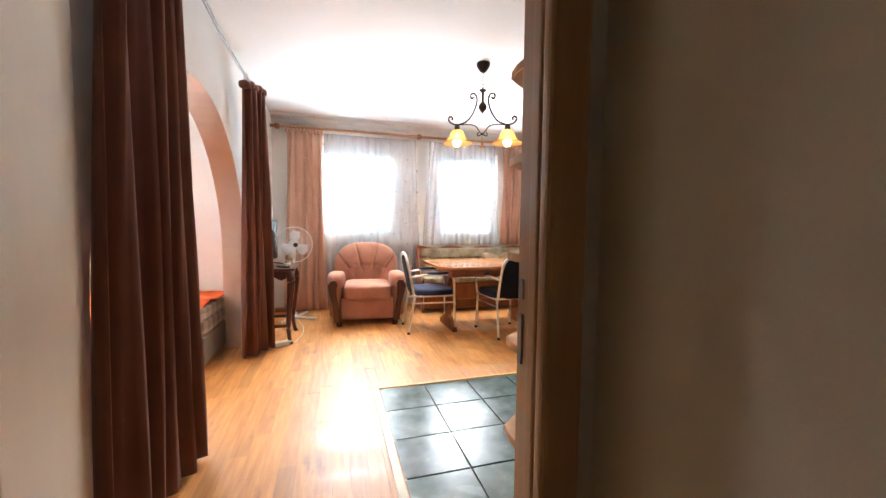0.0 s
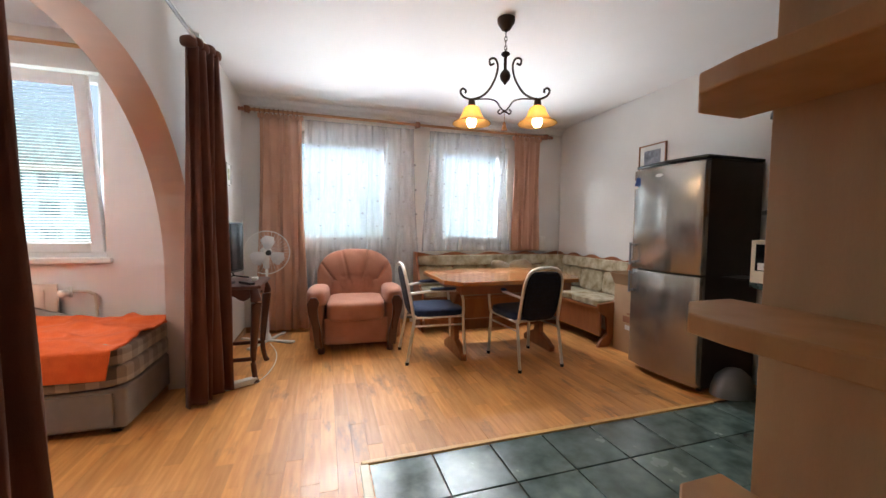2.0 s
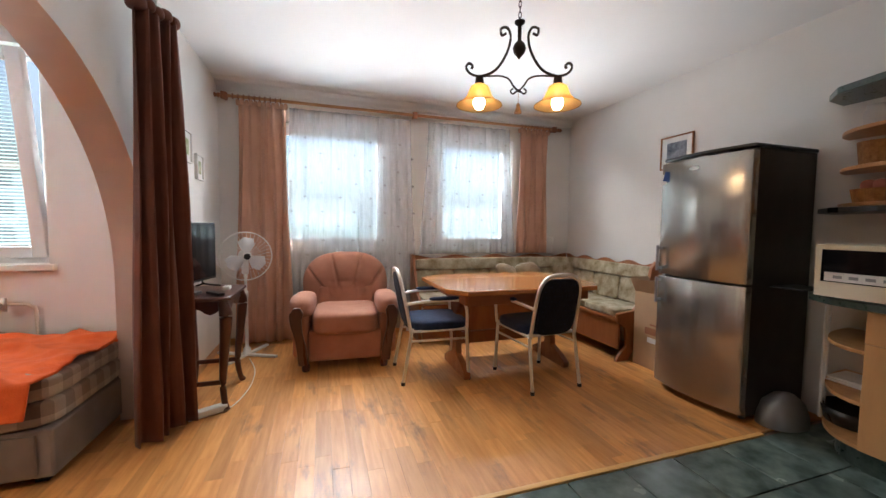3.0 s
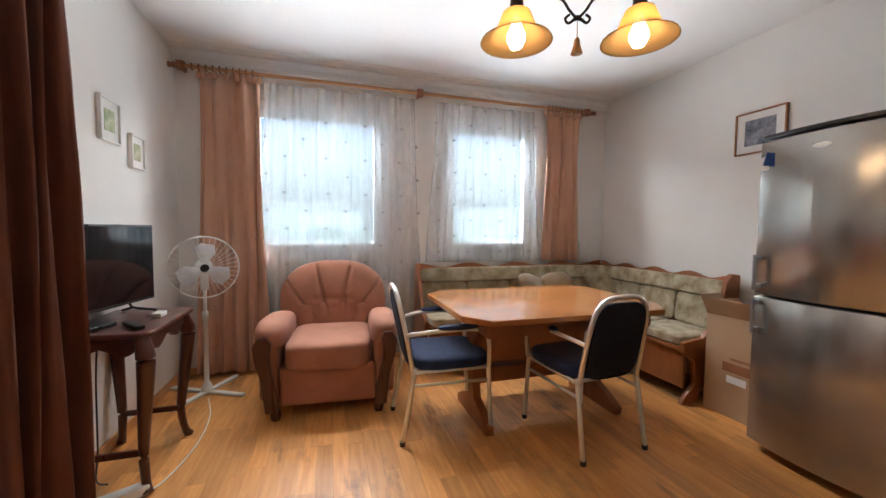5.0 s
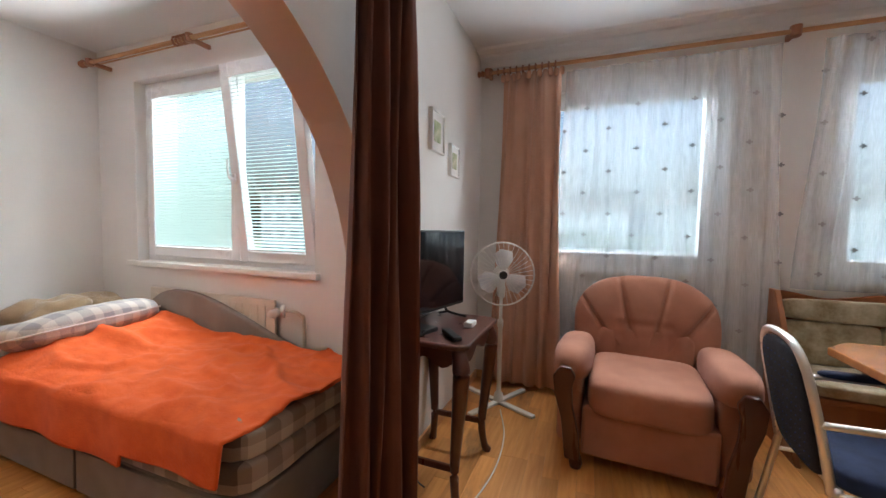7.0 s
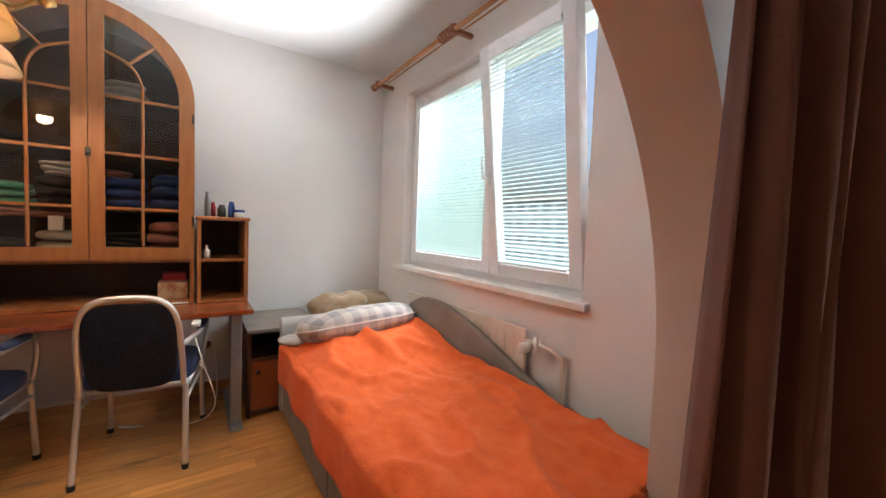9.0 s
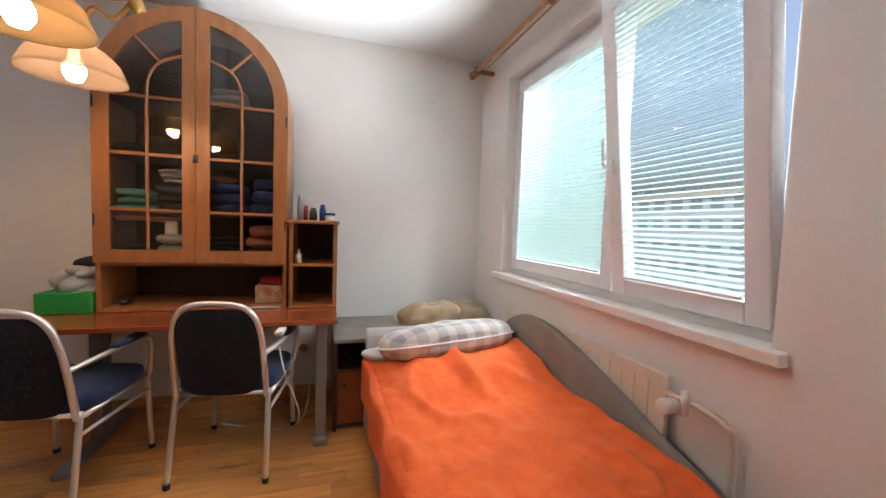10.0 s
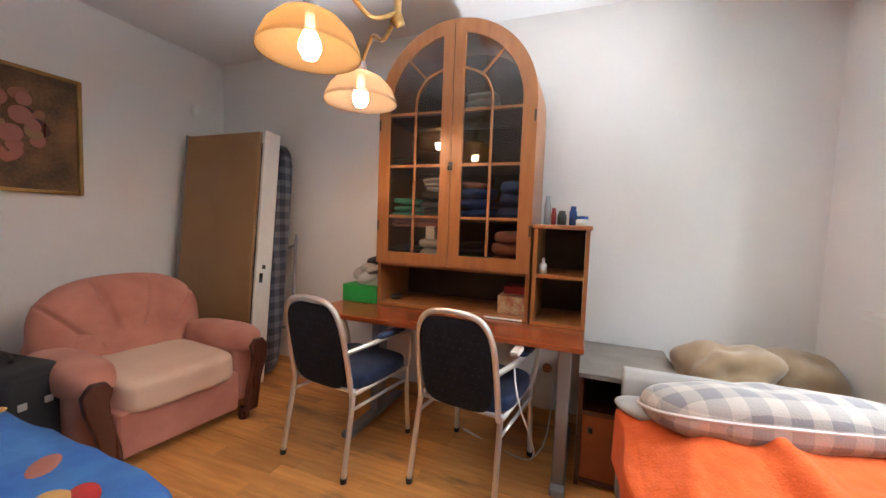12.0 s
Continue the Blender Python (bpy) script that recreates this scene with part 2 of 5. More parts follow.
M_GREYL = mat("pale_grey_cloth", (0.45, 0.43, 0.41), (0.4, 0.38, 0.36), 0.9, scale=8, fine=350, bump=0.1)
M_PLAIDB = plaid("beige_plaid", (0.30, 0.22, 0.16), (0.10, 0.065, 0.045), (0.52, 0.42, 0.32), 0.13)
M_PLAIDP = plaid("grey_plaid", (0.46, 0.42, 0.38), (0.26, 0.25, 0.26), (0.66, 0.60, 0.52), 0.11)
M_PLAIDN = plaid("navy_plaid", (0.035, 0.04, 0.065), (0.012, 0.013, 0.025), (0.16, 0.17, 0.2), 0.10)
M_FUR = mat("tan_plush", (0.36, 0.25, 0.14), (0.26, 0.17, 0.09), 0.95, scale=14, fine=300, bump=0.3, sheen=0.5)
M_OAK = mat("cabinet_oak", (0.34, 0.135, 0.042), (0.27, 0.10, 0.03), 0.35, scale=3, stretch=(1, 10, 1.2), bump=0.02)
M_DESK = mat("desk_cherry", (0.30, 0.075, 0.024), (0.24, 0.055, 0.018), 0.22, scale=3, stretch=(10, 1, 1), coat=0.2, bump=0.008)
# oak darkened in its colour to stand for the shade inside cabinet and shelf
M_INSHADE = mat("cabinet_inside_shade", (0.06, 0.026, 0.013), (0.042, 0.018, 0.009), 0.6)
M_GREYM = mat("grey_metal", (0.30, 0.30, 0.31), (0.26, 0.26, 0.27), 0.4, metal=0.5)
M_BOARD = mat("hardboard", (0.33, 0.19, 0.085), (0.27, 0.15, 0.065), 0.5, scale=2, fine=200, bump=0.02)
M_GREEN = mat("green_card", (0.02, 0.28, 0.045), (0.018, 0.24, 0.04), 0.45)
M_RED = mat("red_card", (0.45, 0.03, 0.03), (0.35, 0.025, 0.02), 0.5)
M_GOLD = mat("gilt_frame", (0.42, 0.25, 0.08), (0.3, 0.17, 0.05), 0.35, metal=0.6)
M_RAD = mat("radiator_enamel", (0.68, 0.63, 0.54), (0.62, 0.57, 0.48), 0.4, bump=0.005)
M_PAPER = mat("paper_white", (0.82, 0.80, 0.77), rough=0.8)
M_BLUEBED = mat("blue_bedspread", (0.035, 0.12, 0.42), (0.06, 0.2, 0.5), 0.9, scale=9, fine=200, bump=0.1)
M_BASKET = mat("wicker", (0.45, 0.22, 0.07), (0.3, 0.13, 0.04), 0.7, scale=40, bump=0.3)
M_TEAL = mat("teal_cloth", (0.08, 0.35, 0.27), rough=0.9)
M_DKBLUE = mat("blue_cloth", (0.02, 0.06, 0.22), rough=0.9)
M_PINKC = mat("pink_cloth", (0.42, 0.16, 0.12), rough=0.9)
M_DKCL = mat("dark_cloth", (0.014, 0.014, 0.017), (0.03, 0.03, 0.035), rough=0.95)
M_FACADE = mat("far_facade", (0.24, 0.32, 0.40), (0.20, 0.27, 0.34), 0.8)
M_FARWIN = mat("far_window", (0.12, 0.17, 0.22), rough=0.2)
M_GROUND = mat("far_ground", (0.16, 0.2, 0.12), (0.12, 0.13, 0.1), 0.95, scale=0.1)
M_TREE = mat("far_tree", (0.05, 0.09, 0.03), (0.03, 0.06, 0.02), 0.9)


# scuffed dark wear over the parquet, in patches of the room
for m in (M_PARQ, M_PARQJ):
    nt = m.node_tree
    N, L = nt.nodes.new, nt.links.new
    p = nt.nodes["Principled BSDF"]
    geo, mp, no, rp, mx = N("ShaderNodeNewGeometry"), N("ShaderNodeMapping"), N("ShaderNodeTexNoise"), N("ShaderNodeValToRGB"), N("ShaderNodeMix")
    mp.inputs["Scale"].default_value = (3.2, 0.9, 1)
    no.inputs["Scale"].default_value, no.inputs["Detail"].default_value, no.inputs["Roughness"].default_value = 1.6, 8, 0.68
    rp.color_ramp.elements[0].position, rp.color_ramp.elements[1].position = 0.56, 0.70
    mx.data_type = "RGBA"
    mx.inputs["B"].default_value = (0.13, 0.075, 0.04, 1)
    old = p.inputs["Base Color"].links[0].from_socket
    amount = N("ShaderNodeMath")
    amount.operation = "MULTIPLY"
    amount.inputs[1].default_value = 0.75
    L(geo.outputs["Position"], mp.inputs[0]), L(mp.outputs[0], no.inputs[0]), L(no.outputs[0], rp.inputs[0])
    L(rp.outputs[0], amount.inputs[0]), L(amount.outputs[0], mx.inputs["Factor"])
    L(old, mx.inputs["A"]), L(mx.outputs["Result"], p.inputs["Base Color"])


# ---- shape helpers ----
def B(x0, x1, y0, y1, z0, z1, bev=0.0, seg=2):
    bm = bmesh.new()
    bmesh.ops.create_cube(bm, size=1, matrix=Matrix.LocRotScale(((x0 + x1) / 2, (y0 + y1) / 2, (z0 + z1) / 2), None, (abs(x1 - x0), abs(y1 - y0), abs(z1 - z0))))
    if bev:
        bmesh.ops.bevel(bm, geom=bm.edges[:], offset=bev, segments=seg, affect="EDGES", profile=0.5)
    return bm


def merge(*bms):
    out = bmesh.new()
    for b in bms:
        me = bpy.data.meshes.new("tmp")
        b.to_mesh(me)
        out.from_mesh(me)
        bpy.data.meshes.remove(me)
        b.free()
    return out


def moved(bm, m):
    bmesh.ops.transform(bm, matrix=m, verts=bm.verts[:])
    return bm


def smooth_path(pts, n=6):
    """A rounded line through a few points."""
    P = [Vector(p) for p in pts]
    if len(P) < 3:
        return P
    out = []
    for i in range(len(P) - 1):
        a, b, c, d = P[max(0, i - 1)], P[i], P[i + 1], P[min(len(P) - 1, i + 2)]
        for k in range(n):
            t = k / n
            out.append(0.5 * ((2 * b) + (c - a) * t + (2 * a - 5 * b + 4 * c - d) * t * t + (3 * b - a - 3 * c + d) * t ** 3))
    return out + [P[-1]]


def tube(pts, r, seg=8, n=6, flat=1.0):
    """A round bar along a smooth line; r may be a list that runs along it."""
    P = smooth_path(pts, n)
    bm, rings = bmesh.new(), []
    for i, p in enumerate(P):
        d = (P[min(i + 1, len(P) - 1)] - P[max(i - 1, 0)]).normalized()
        u = d.cross(Vector((0, 0, 1)))
        u = u.normalized() if u.length > 0.05 else Vector((1, 0, 0))
        v = d.cross(u).normalized()
        f = i / (len(P) - 1)
        if isinstance(r, (list, tuple)):
            k = f * (len(r) - 1)
            j = min(int(k), len(r) - 2)
            rr = r[j] + (r[j + 1] - r[j]) * (k - j)
        else:
            rr = r
        rings.append([bm.verts.new(p + (u * math.cos(a) * flat + v * math.sin(a)) * rr) for a in [2 * math.pi * q / seg for q in range(seg)]])
    for a, b in zip(rings, rings[1:]):
        for q in range(seg):
            bm.faces.new((a[q], a[(q + 1) % seg], b[(q + 1) % seg], b[q]))
    bm.faces.new(rings[0][::-1]), bm.faces.new(rings[-1])
    return bm


def lathe(profile, seg=24, x=0, y=0):
    """A turned shape from (radius, height) pairs."""
    bm = bmesh.new()
    rings = [[bm.verts.new((x + r * math.cos(2 * math.pi * k / seg), y + r * math.sin(2 * math.pi * k / seg), z)) for k in range(seg)] for r, z in profile]
    for a, b in zip(rings, rings[1:]):
        for k in range(seg):
            bm.faces.new((a[k], a[(k + 1) % seg], b[(k + 1) % seg], b[k]))
    return bm


def slab(poly, z0, z1, bev=0.0):
    """An upright prism over a flat outline."""
    bm = bmesh.new()
    lo = [bm.verts.new((x, y, z0)) for x, y in poly]
    hi = [bm.verts.new((x, y, z1)) for x, y in poly]
    bm.faces.new(lo[::-1]), bm.faces.new(hi)
    for i in range(len(poly)):
        j = (i + 1) % len(poly)
        bm.faces.new((lo[i], lo[j], hi[j], hi[i]))
    bmesh.ops.recalc_face_normals(bm, faces=bm.faces[:])
    if bev:
        bmesh.ops.bevel(bm, geom=bm.edges[:], offset=bev, segments=2, affect="EDGES", profile=0.5)
    return bm


UP_X = Matrix(((0, 0, 1, 0), (1, 0, 0, 0), (0, 1, 0, 0), (0, 0, 0, 1)))  # outline (y, z), thickness along x
UP_Y = Matrix(((1, 0, 0, 0), (0, 0, 1, 0), (0, 1, 0, 0), (0, 0, 0, 1)))  # outline (x, z), thickness along y


def slab_x(poly_yz, x0, x1, bev=0.0):
    bm = moved(slab(poly_yz, x0, x1, bev), UP_X)
    bmesh.ops.recalc_face_normals(bm, faces=bm.faces[:])
    return bm


def slab_y(poly_xz, y0, y1, bev=0.0):
    bm = moved(slab(poly_xz, y0, y1, bev), UP_Y)
    bmesh.ops.recalc_face_normals(bm, faces=bm.faces[:])
    return bm


def cushion(sx, sy, sz, n=10, power=4.0, lump=0.006, at=(0, 0, 0), seed=0.0):
    """A stuffed block with rounded sides and slight lumps."""
    bm = bmesh.new()
    bmesh.ops.create_cube(bm, size=2)
    bmesh.ops.subdivide_edges(bm, edges=bm.edges[:], cuts=n, use_grid_fill=True)
    for v in bm.verts:
        c = v.co
        k = (abs(c.x) ** power + abs(c.y) ** power + abs(c.z) ** power) ** (1 / power)
        c = c / k
        p = Vector((c.x * sx / 2, c.y * sy / 2, c.z * sz / 2))
        p += p.normalized() * lump * noise.noise(p * 9 + Vector((seed, seed, 0)))
        v.co = p + Vector(at)
    return bm


def part(name, bm, material, parent=None, label="", smooth=False):
    me = bpy.data.meshes.new(name)
    bm.to_mesh(me)
    bm.free()
    if smooth:
        me.shade_smooth()
    me.materials.append(material)
    ob = new(name, me)
    ob.parent = parent
    if label:
        tagged(ob, label)
    return ob


def thing(name, label, category, group="", x=0, y=0, z=0, rz=0):
    ob = new(name)
    ob.matrix_basis = pose(x, y, z, 0, 0, rz)
    return tagged(ob, label, category, group)


def structure(name, bm, material, label="", category=""):
    return tagged(part(name, bm, material), label, category, "", "structure")


def solo(name, bm, material, label, category, group="", smooth=False):
    return tagged(part(name, bm, material, None, "", smooth), label, category, group)


# ---- the large structure ----
CE = 2.60


def wall_with_holes_y(name, x0, x1, y0, y1, holes, material, label):
    """A wall along x; holes are (x0, x1, z0, z1), in order."""
    pieces, at = [], x0
    for hx0, hx1, hz0, hz1 in holes:
        pieces.append(B(at, hx0, y0, y1, 0, CE))
        if hz0 > 0:
            pieces.append(B(hx0, hx1, y0, y1, 0, hz0))
        pieces.append(B(hx0, hx1, y0, y1, hz1, CE))
        at = hx1
    pieces.append(B(at, x1, y0, y1, 0, CE))
    return structure(name, merge(*pieces), material, label, "wall")


WIN_A, WIN_B, WIN_C = (0.10, 1.29, 0.96, 2.28), (1.84, 2.84, 0.96, 2.28), (-2.82, -1.10, 0.94, 2.32)
wall_with_holes_y("wall_north", -0.38, 3.68, 5.68, 6.0, [WIN_A, WIN_B], M_WALL, "white painted window wall of the living room")
wall_with_holes_y("wall_bedroom_north", -3.58, -0.61, 4.55, 4.87, [WIN_C], M_WALL, "white painted window wall of the sleeping corner")
structure("wall_east", B(3.68, 3.9, 0.86, 6.0, 0, CE), M_WALL, "white painted side wall by the bench and fridge", "wall")
structure("wall_west", B(-3.58, -3.28, 0.0, 4.55, 0, CE), M_WALL, "white painted wall behind the desk", "wall")
structure("wall_bedroom_south", B(-3.28, -0.61, 0.0, 0.25, 0, CE), M_WALL, "white painted wall with a painting", "wall")
structure("wall_stub", B(-0.61, -0.38, 4.30, 5.68, 0, CE), M_WALL, "white painted wall behind the television", "wall")
structure("wall_stub_outer", B(-0.61, -0.38, 5.68, 6.0, 0, CE), M_WALL, "outer corner of the window wall", "wall")


def arch_wall():
    y0, y1, spring, rise = 1.85, 4.21, 0.85, 1.22
    c, h = (y0 + y1) / 2, (y1 - y0) / 2
    pts = [(4.30, 0), (4.30, CE), (0.25, CE), (0.25, 0), (y0, 0)]
    pts += [(c - h * math.cos(math.pi * k / 40), spring + rise * math.sin(math.pi * k / 40)) for k in range(41)]
    pts += [(y1, 0)]
    return slab_x(pts, -0.61, -0.42)


arch = structure("wall_arch", arch_wall(), M_WALL, "white partition with a wide round arch lined in salmon", "wall")
arch.data.materials.append(M_ARCH)
for f in arch.data.polygons:
    if abs(f.normal.x) < 0.5 and f.center.z < 2.3:
        f.material_index = 1
wall_with_holes_y("wall_door", -0.42, 3.68, 0.88, 0.96, [(-0.19, 0.77, 0, 2.03)], M_WALL, "wall with the entrance doorway")
structure("wall_hall_right", B(0.86, 1.0, -1.5, 0.88, 0, CE), M_HALL, "beige painted hall wall", "wall")
structure("wall_hall_left", B(-0.52, -0.40, -1.5, 0.88, 0, CE), M_HALL, "beige painted hall wall", "wall")
structure("wall_hall_back", B(-0.40, 0.86, -1.62, -1.5, 0, CE), M_HALL, "beige painted end wall of the hall", "wall")
structure("ceiling", slab([(-3.58, 0.0), (-0.52, 0.0), (-0.52, -1.62), (1.0, -1.62), (1.0, 0.86), (3.9, 0.86), (3.9, 6.0), (-0.61, 6.0), (-0.61, 4.87), (-3.58, 4.87)], CE, CE + 0.15), M_CEIL, "matt white painted ceiling", "ceiling")
structure("trim", merge(slab_x([(5.68, CE), (5.68, CE - 0.09), (5.66, CE - 0.085), (5.645, CE - 0.05), (5.60, CE - 0.025), (5.59, CE)], -0.38, 3.68),
                        slab_x([(5.59, CE), (5.59, CE - 0.012), (5.50, CE - 0.012), (5.48, CE)], -0.38, 3.68)), M_CEIL, "white plaster cornice over the windows", "trim")
structure("floor", slab([(-3.58, 0.0), (-0.52, 0.0), (-0.52, -1.62), (1.0, -1.62), (1.0, 0.86), (3.9, 0.86), (3.9, 6.0), (-0.61, 6.0), (-0.61, 4.87), (-3.58, 4.87)], -0.2, -0.012), M_GAP, "warm wooden parquet laid in narrow strips", "floor")
for nm, bm in (("baseboard", B(-0.38, -0.366, 4.3, 5.68, 0, 0.06)), ("baseboard", B(-0.366, 1.5, 5.665, 5.68, 0, 0.06)), ("baseboard", B(-3.28, -3.265, 0.25, 4.55, 0, 0.055))):
    structure(nm, bm, M_TAN, "low wooden baseboard strip", "baseboard")

# doorway
frame_thing = structure("door_1", merge(B(0.74, 0.77, 0.87, 0.967, 0, 2.0), B(-0.19, -0.16, 0.87, 0.967, 0, 2.0), B(-0.19, 0.77, 0.87, 0.967, 2.0, 2.03)), M_DOORFR, "brown wooden lining of the open doorway", "door frame")
part("casing", merge(B(0.72, 0.80, 0.835, 0.868, 0, 2.08, 0.012, 3), B(0.722, 0.739, 0.872, 0.90, 0, 2.0, 0.005)), M_DOORFR, frame_thing, "dark brown moulded casing")
part("casing", B(-0.25, -0.155, 0.835, 0.868, 0, 2.08, 0.012, 3), M_DOORFR, frame_thing)
part("strike_plate", merge(B(0.736, 0.7395, 0.945, 0.96, 0.90, 1.0), B(0.7365, 0.7395, 0.945, 0.96, 1.03, 1.07)), M_GREYM, frame_thing, "steel strike plate")
leaf = thing("door_leaf", "beige smooth door leaf standing open into the room", "door", x=-0.165, y=1.06, z=0.01, rz=110)
part("panel", B(0, 0.855, -0.02, 0.02, 0, 1.97, 0.004), M_LEAF, leaf)
part("edge_band", B(0.857, 0.87, -0.022, 0.022, 0, 1.97, 0.003), M_DOORFR, leaf, "brown edge strip")


# ---- windows ----
def window(name, win, y, sashes, tilt_last, label, slats_at):
    x0, x1, z0, z1 = win
    w = structure(name, merge(B(x0, x0 + 0.05, y, y + 0.07, z0, z1), B(x1 - 0.05, x1, y, y + 0.07, z0, z1), B(x0 + 0.05, x1 - 0.05, y, y + 0.07, z0, z0 + 0.05), B(x0 + 0.05, x1 - 0.05, y, y + 0.07, z1 - 0.05, z1)), M_PVC, label, "window")
    n = len(sashes)
    for i, (a, b) in enumerate(sashes):
        sx, sz, f = b - a, z1 - z0 - 0.09, 0.075
        s = part("sash", merge(B(0, f, -0.03, 0.03, 0, sz, 0.005), B(sx - f, sx, -0.03, 0.03, 0, sz, 0.005), B(f, sx - f, -0.03, 0.03, 0, f, 0.005), B(f, sx - f, -0.03, 0.03, sz - f, sz, 0.005)), M_PVC, w)
        s.matrix_basis = pose(a, y + 0.005, z0 + 0.045, tilt_last if i == n - 1 else 0)
        g = part("pane", B(f, sx - f, -0.003, 0.003, f, sz - f), M_GLASS, s)
        g.visible_shadow = False
        slats = []
        k, step = 0, 0.0225
        while f + 0.03 + k * step < sz - f - 0.01:
            zz = f + 0.02 + k * step
            slats.append(moved(B(f + 0.003, sx - f - 0.003, -0.0125, 0.0125, -0.0005, 0.0005), pose(0, -0.025, zz, slats_at[i])))
            k += 1
        tagged(part("blind", merge(*slats), M_BLIND if n > 1 else M_BLINDL, s, "white venetian blind with narrow slats"), kind="stuff")
        part("blind_rail", merge(B(f - 0.005, sx - f + 0.005, -0.045, -0.028, sz - f - 0.012, sz - f + 0.014), B(f + 0.005, sx - f - 0.005, -0.04, -0.028, f + 0.004, f + 0.014)), M_PVC, s)
        if n > 1:
            if i == n - 1:
                hd = part("handle", merge(B(-0.012 + 0.035, 0.047, -0.045, -0.03, 0.53, 0.60, 0.003), tube([(0.035, -0.045, 0.57), (0.035, -0.075, 0.575), (0.035, -0.08, 0.62), (0.03, -0.07, 0.69)], 0.009)), M_PVC, s)
    return w


window("window_1", WIN_A, 5.76, [(0.14, 1.25)], 0, "white plastic window with a venetian blind", (14,))
window("window_2", WIN_B, 5.76, [(1.88, 2.80)], 0, "white plastic window with a venetian blind", (14,))
window("window_3", WIN_C, 4.63, [(-2.78, -1.80), (-1.785, -1.14)], 7, "white plastic double window, one sash tilted open", (61, 12))
structure("window_sill", B(-2.90, -1.06, 4.51, 4.63, 0.905, 0.946, 0.006), M_SILL, "white window sill board", "window sill")
structure("window_sill", B(0.02, 1.36, 5.64, 5.76, 0.93, 0.966, 0.006), M_SILL, "white window sill board", "window sill")
structure("window_sill", B(1.78, 2.90, 5.64, 5.76, 0.93, 0.966, 0.006), M_SILL, "white window sill board", "window sill")
cord = solo("blind_cord", tube([(-2.76, 4.60, 2.22), (-2.765, 4.585, 1.6), (-2.775, 4.58, 1.32), (-2.75, 4.575, 1.28), (-2.735, 4.58, 1.34), (-2.745, 4.60, 2.1)], 0.0025, 5), M_WHITE, "thin white pull cord of the blind", "cord")

# outside: ground, far blocks of flats and trees
structure("ground", B(-400, 400, 8, 800, -14.2, -14), M_GROUND, "distant green ground below the windows", "ground")


def far_block(x, y, w, d, h, floors, cols):
    b = thing("apartment_building", "pale grey far block of flats with rows of windows", "building", "far blocks", x, y, -14)
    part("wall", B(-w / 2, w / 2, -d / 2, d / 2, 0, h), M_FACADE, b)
    part("roof", B(-w / 2 - 0.4, w / 2 + 0.4, -d / 2 - 0.4, d / 2 + 0.4, h, h + 0.6), M_GREYM, b)
    me = bpy.data.meshes.new("window")
    bm = B(-0.9, 0.9, -0.05, 0.05, 0, 1.5)
    bm.to_mesh(me)
    bm.free()
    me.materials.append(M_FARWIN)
    for i in range(floors):
        for j in range(cols):
            o = new("window", me)
            o.parent = b
            o.location = (-w / 2 + (j + 0.5) * w / cols, -d / 2 - 0.03, 1.2 + i * h / floors)


far_block(-38, 60, 34, 12, 21, 7, 11)
far_block(40, 110, 50, 12, 22, 7, 13)
far_block(-3, 95, 22, 12, 20, 6, 7)


def far_tree(x, y, h):
    t = thing("tree", "dark green far tree with an uneven crown", "tree", "far trees", x, y, -14)
    part("trunk", tube([(0, 0, 0), (0.1, 0, h * 0.5), (0, 0.1, h * 0.8)], [0.3, 0.2, 0.08]), M_ROD, t)
    blobs = []
    for k in range(60):
        a, r, z = random.random() * 6.28, random.random() ** 0.5 * h * 0.28, h * (0.4 + 0.6 * random.random())
        b = bmesh.new()
        bmesh.ops.create_icosphere(b, subdivisions=1, radius=h * (0.05 + 0.05 * random.random()), matrix=Matrix.Translation((r * math.cos(a), r * math.sin(a), z)))
        blobs.append(b)
    part("crown", merge(*blobs), M_TREE, t)


for k in range(14):
    far_tree(-30 + 6 * k + random.uniform(-2, 2), 62 + random.uniform(-8, 10) + (10 if k < 3 else 0), random.uniform(11, 15))


# ---- curtains ----
def folds(width, height, n, depth, top_gather=0.7, seed=0, rows=14, cols=10, flare=0.0):
    """A hanging cloth along x, gathered at the top, with uneven folds and a thickness."""
    rnd = random.Random(seed)
    ph = [rnd.uniform(-0.6, 0.6) for _ in range(n + 2)]
    am = [rnd.uniform(0.6, 1.25) for _ in range(n + 2)]
    bm, grid = bmesh.new(), []
    total = n * cols
    for r in range(rows + 1):
        f = r / rows
        row = []
        for c in range(total + 1):
            u = c / total
            k = int(u * n)
            a = 2 * math.pi * u * n + ph[k] * 0.0 + 0.5 * math.sin(3 * u + 2.2 * f + seed)
            d = depth * (top_gather + (1 - top_gather) * f) * (am[k] * (1 - (u * n - k)) + am[k + 1] * (u * n - k))
            x = (u - 0.5) * width * (0.86 + 0.14 * f + flare * f) + 0.012 * math.sin(a * 0.5 + 5 * f)
            y = d * math.sin(a) + 0.3 * d * math.sin(2.3 * a + 4 * f + seed)
            row.append(bm.verts.new((x, y, height * (1 - f))))
        grid.append(row)
    for a, b in zip(grid, grid[1:]):
        for c in range(total):
            bm.faces.new((a[c], a[c + 1], b[c + 1], b[c]))
    return bm


def cloth(name, bm, material, parent, thick=0.003, label=""):
    ob = part(name, bm, material, parent, label, True)
    if thick:
        so = ob.modifiers.new("thickness", "SOLIDIFY")
        so.thickness = thick
    return ob


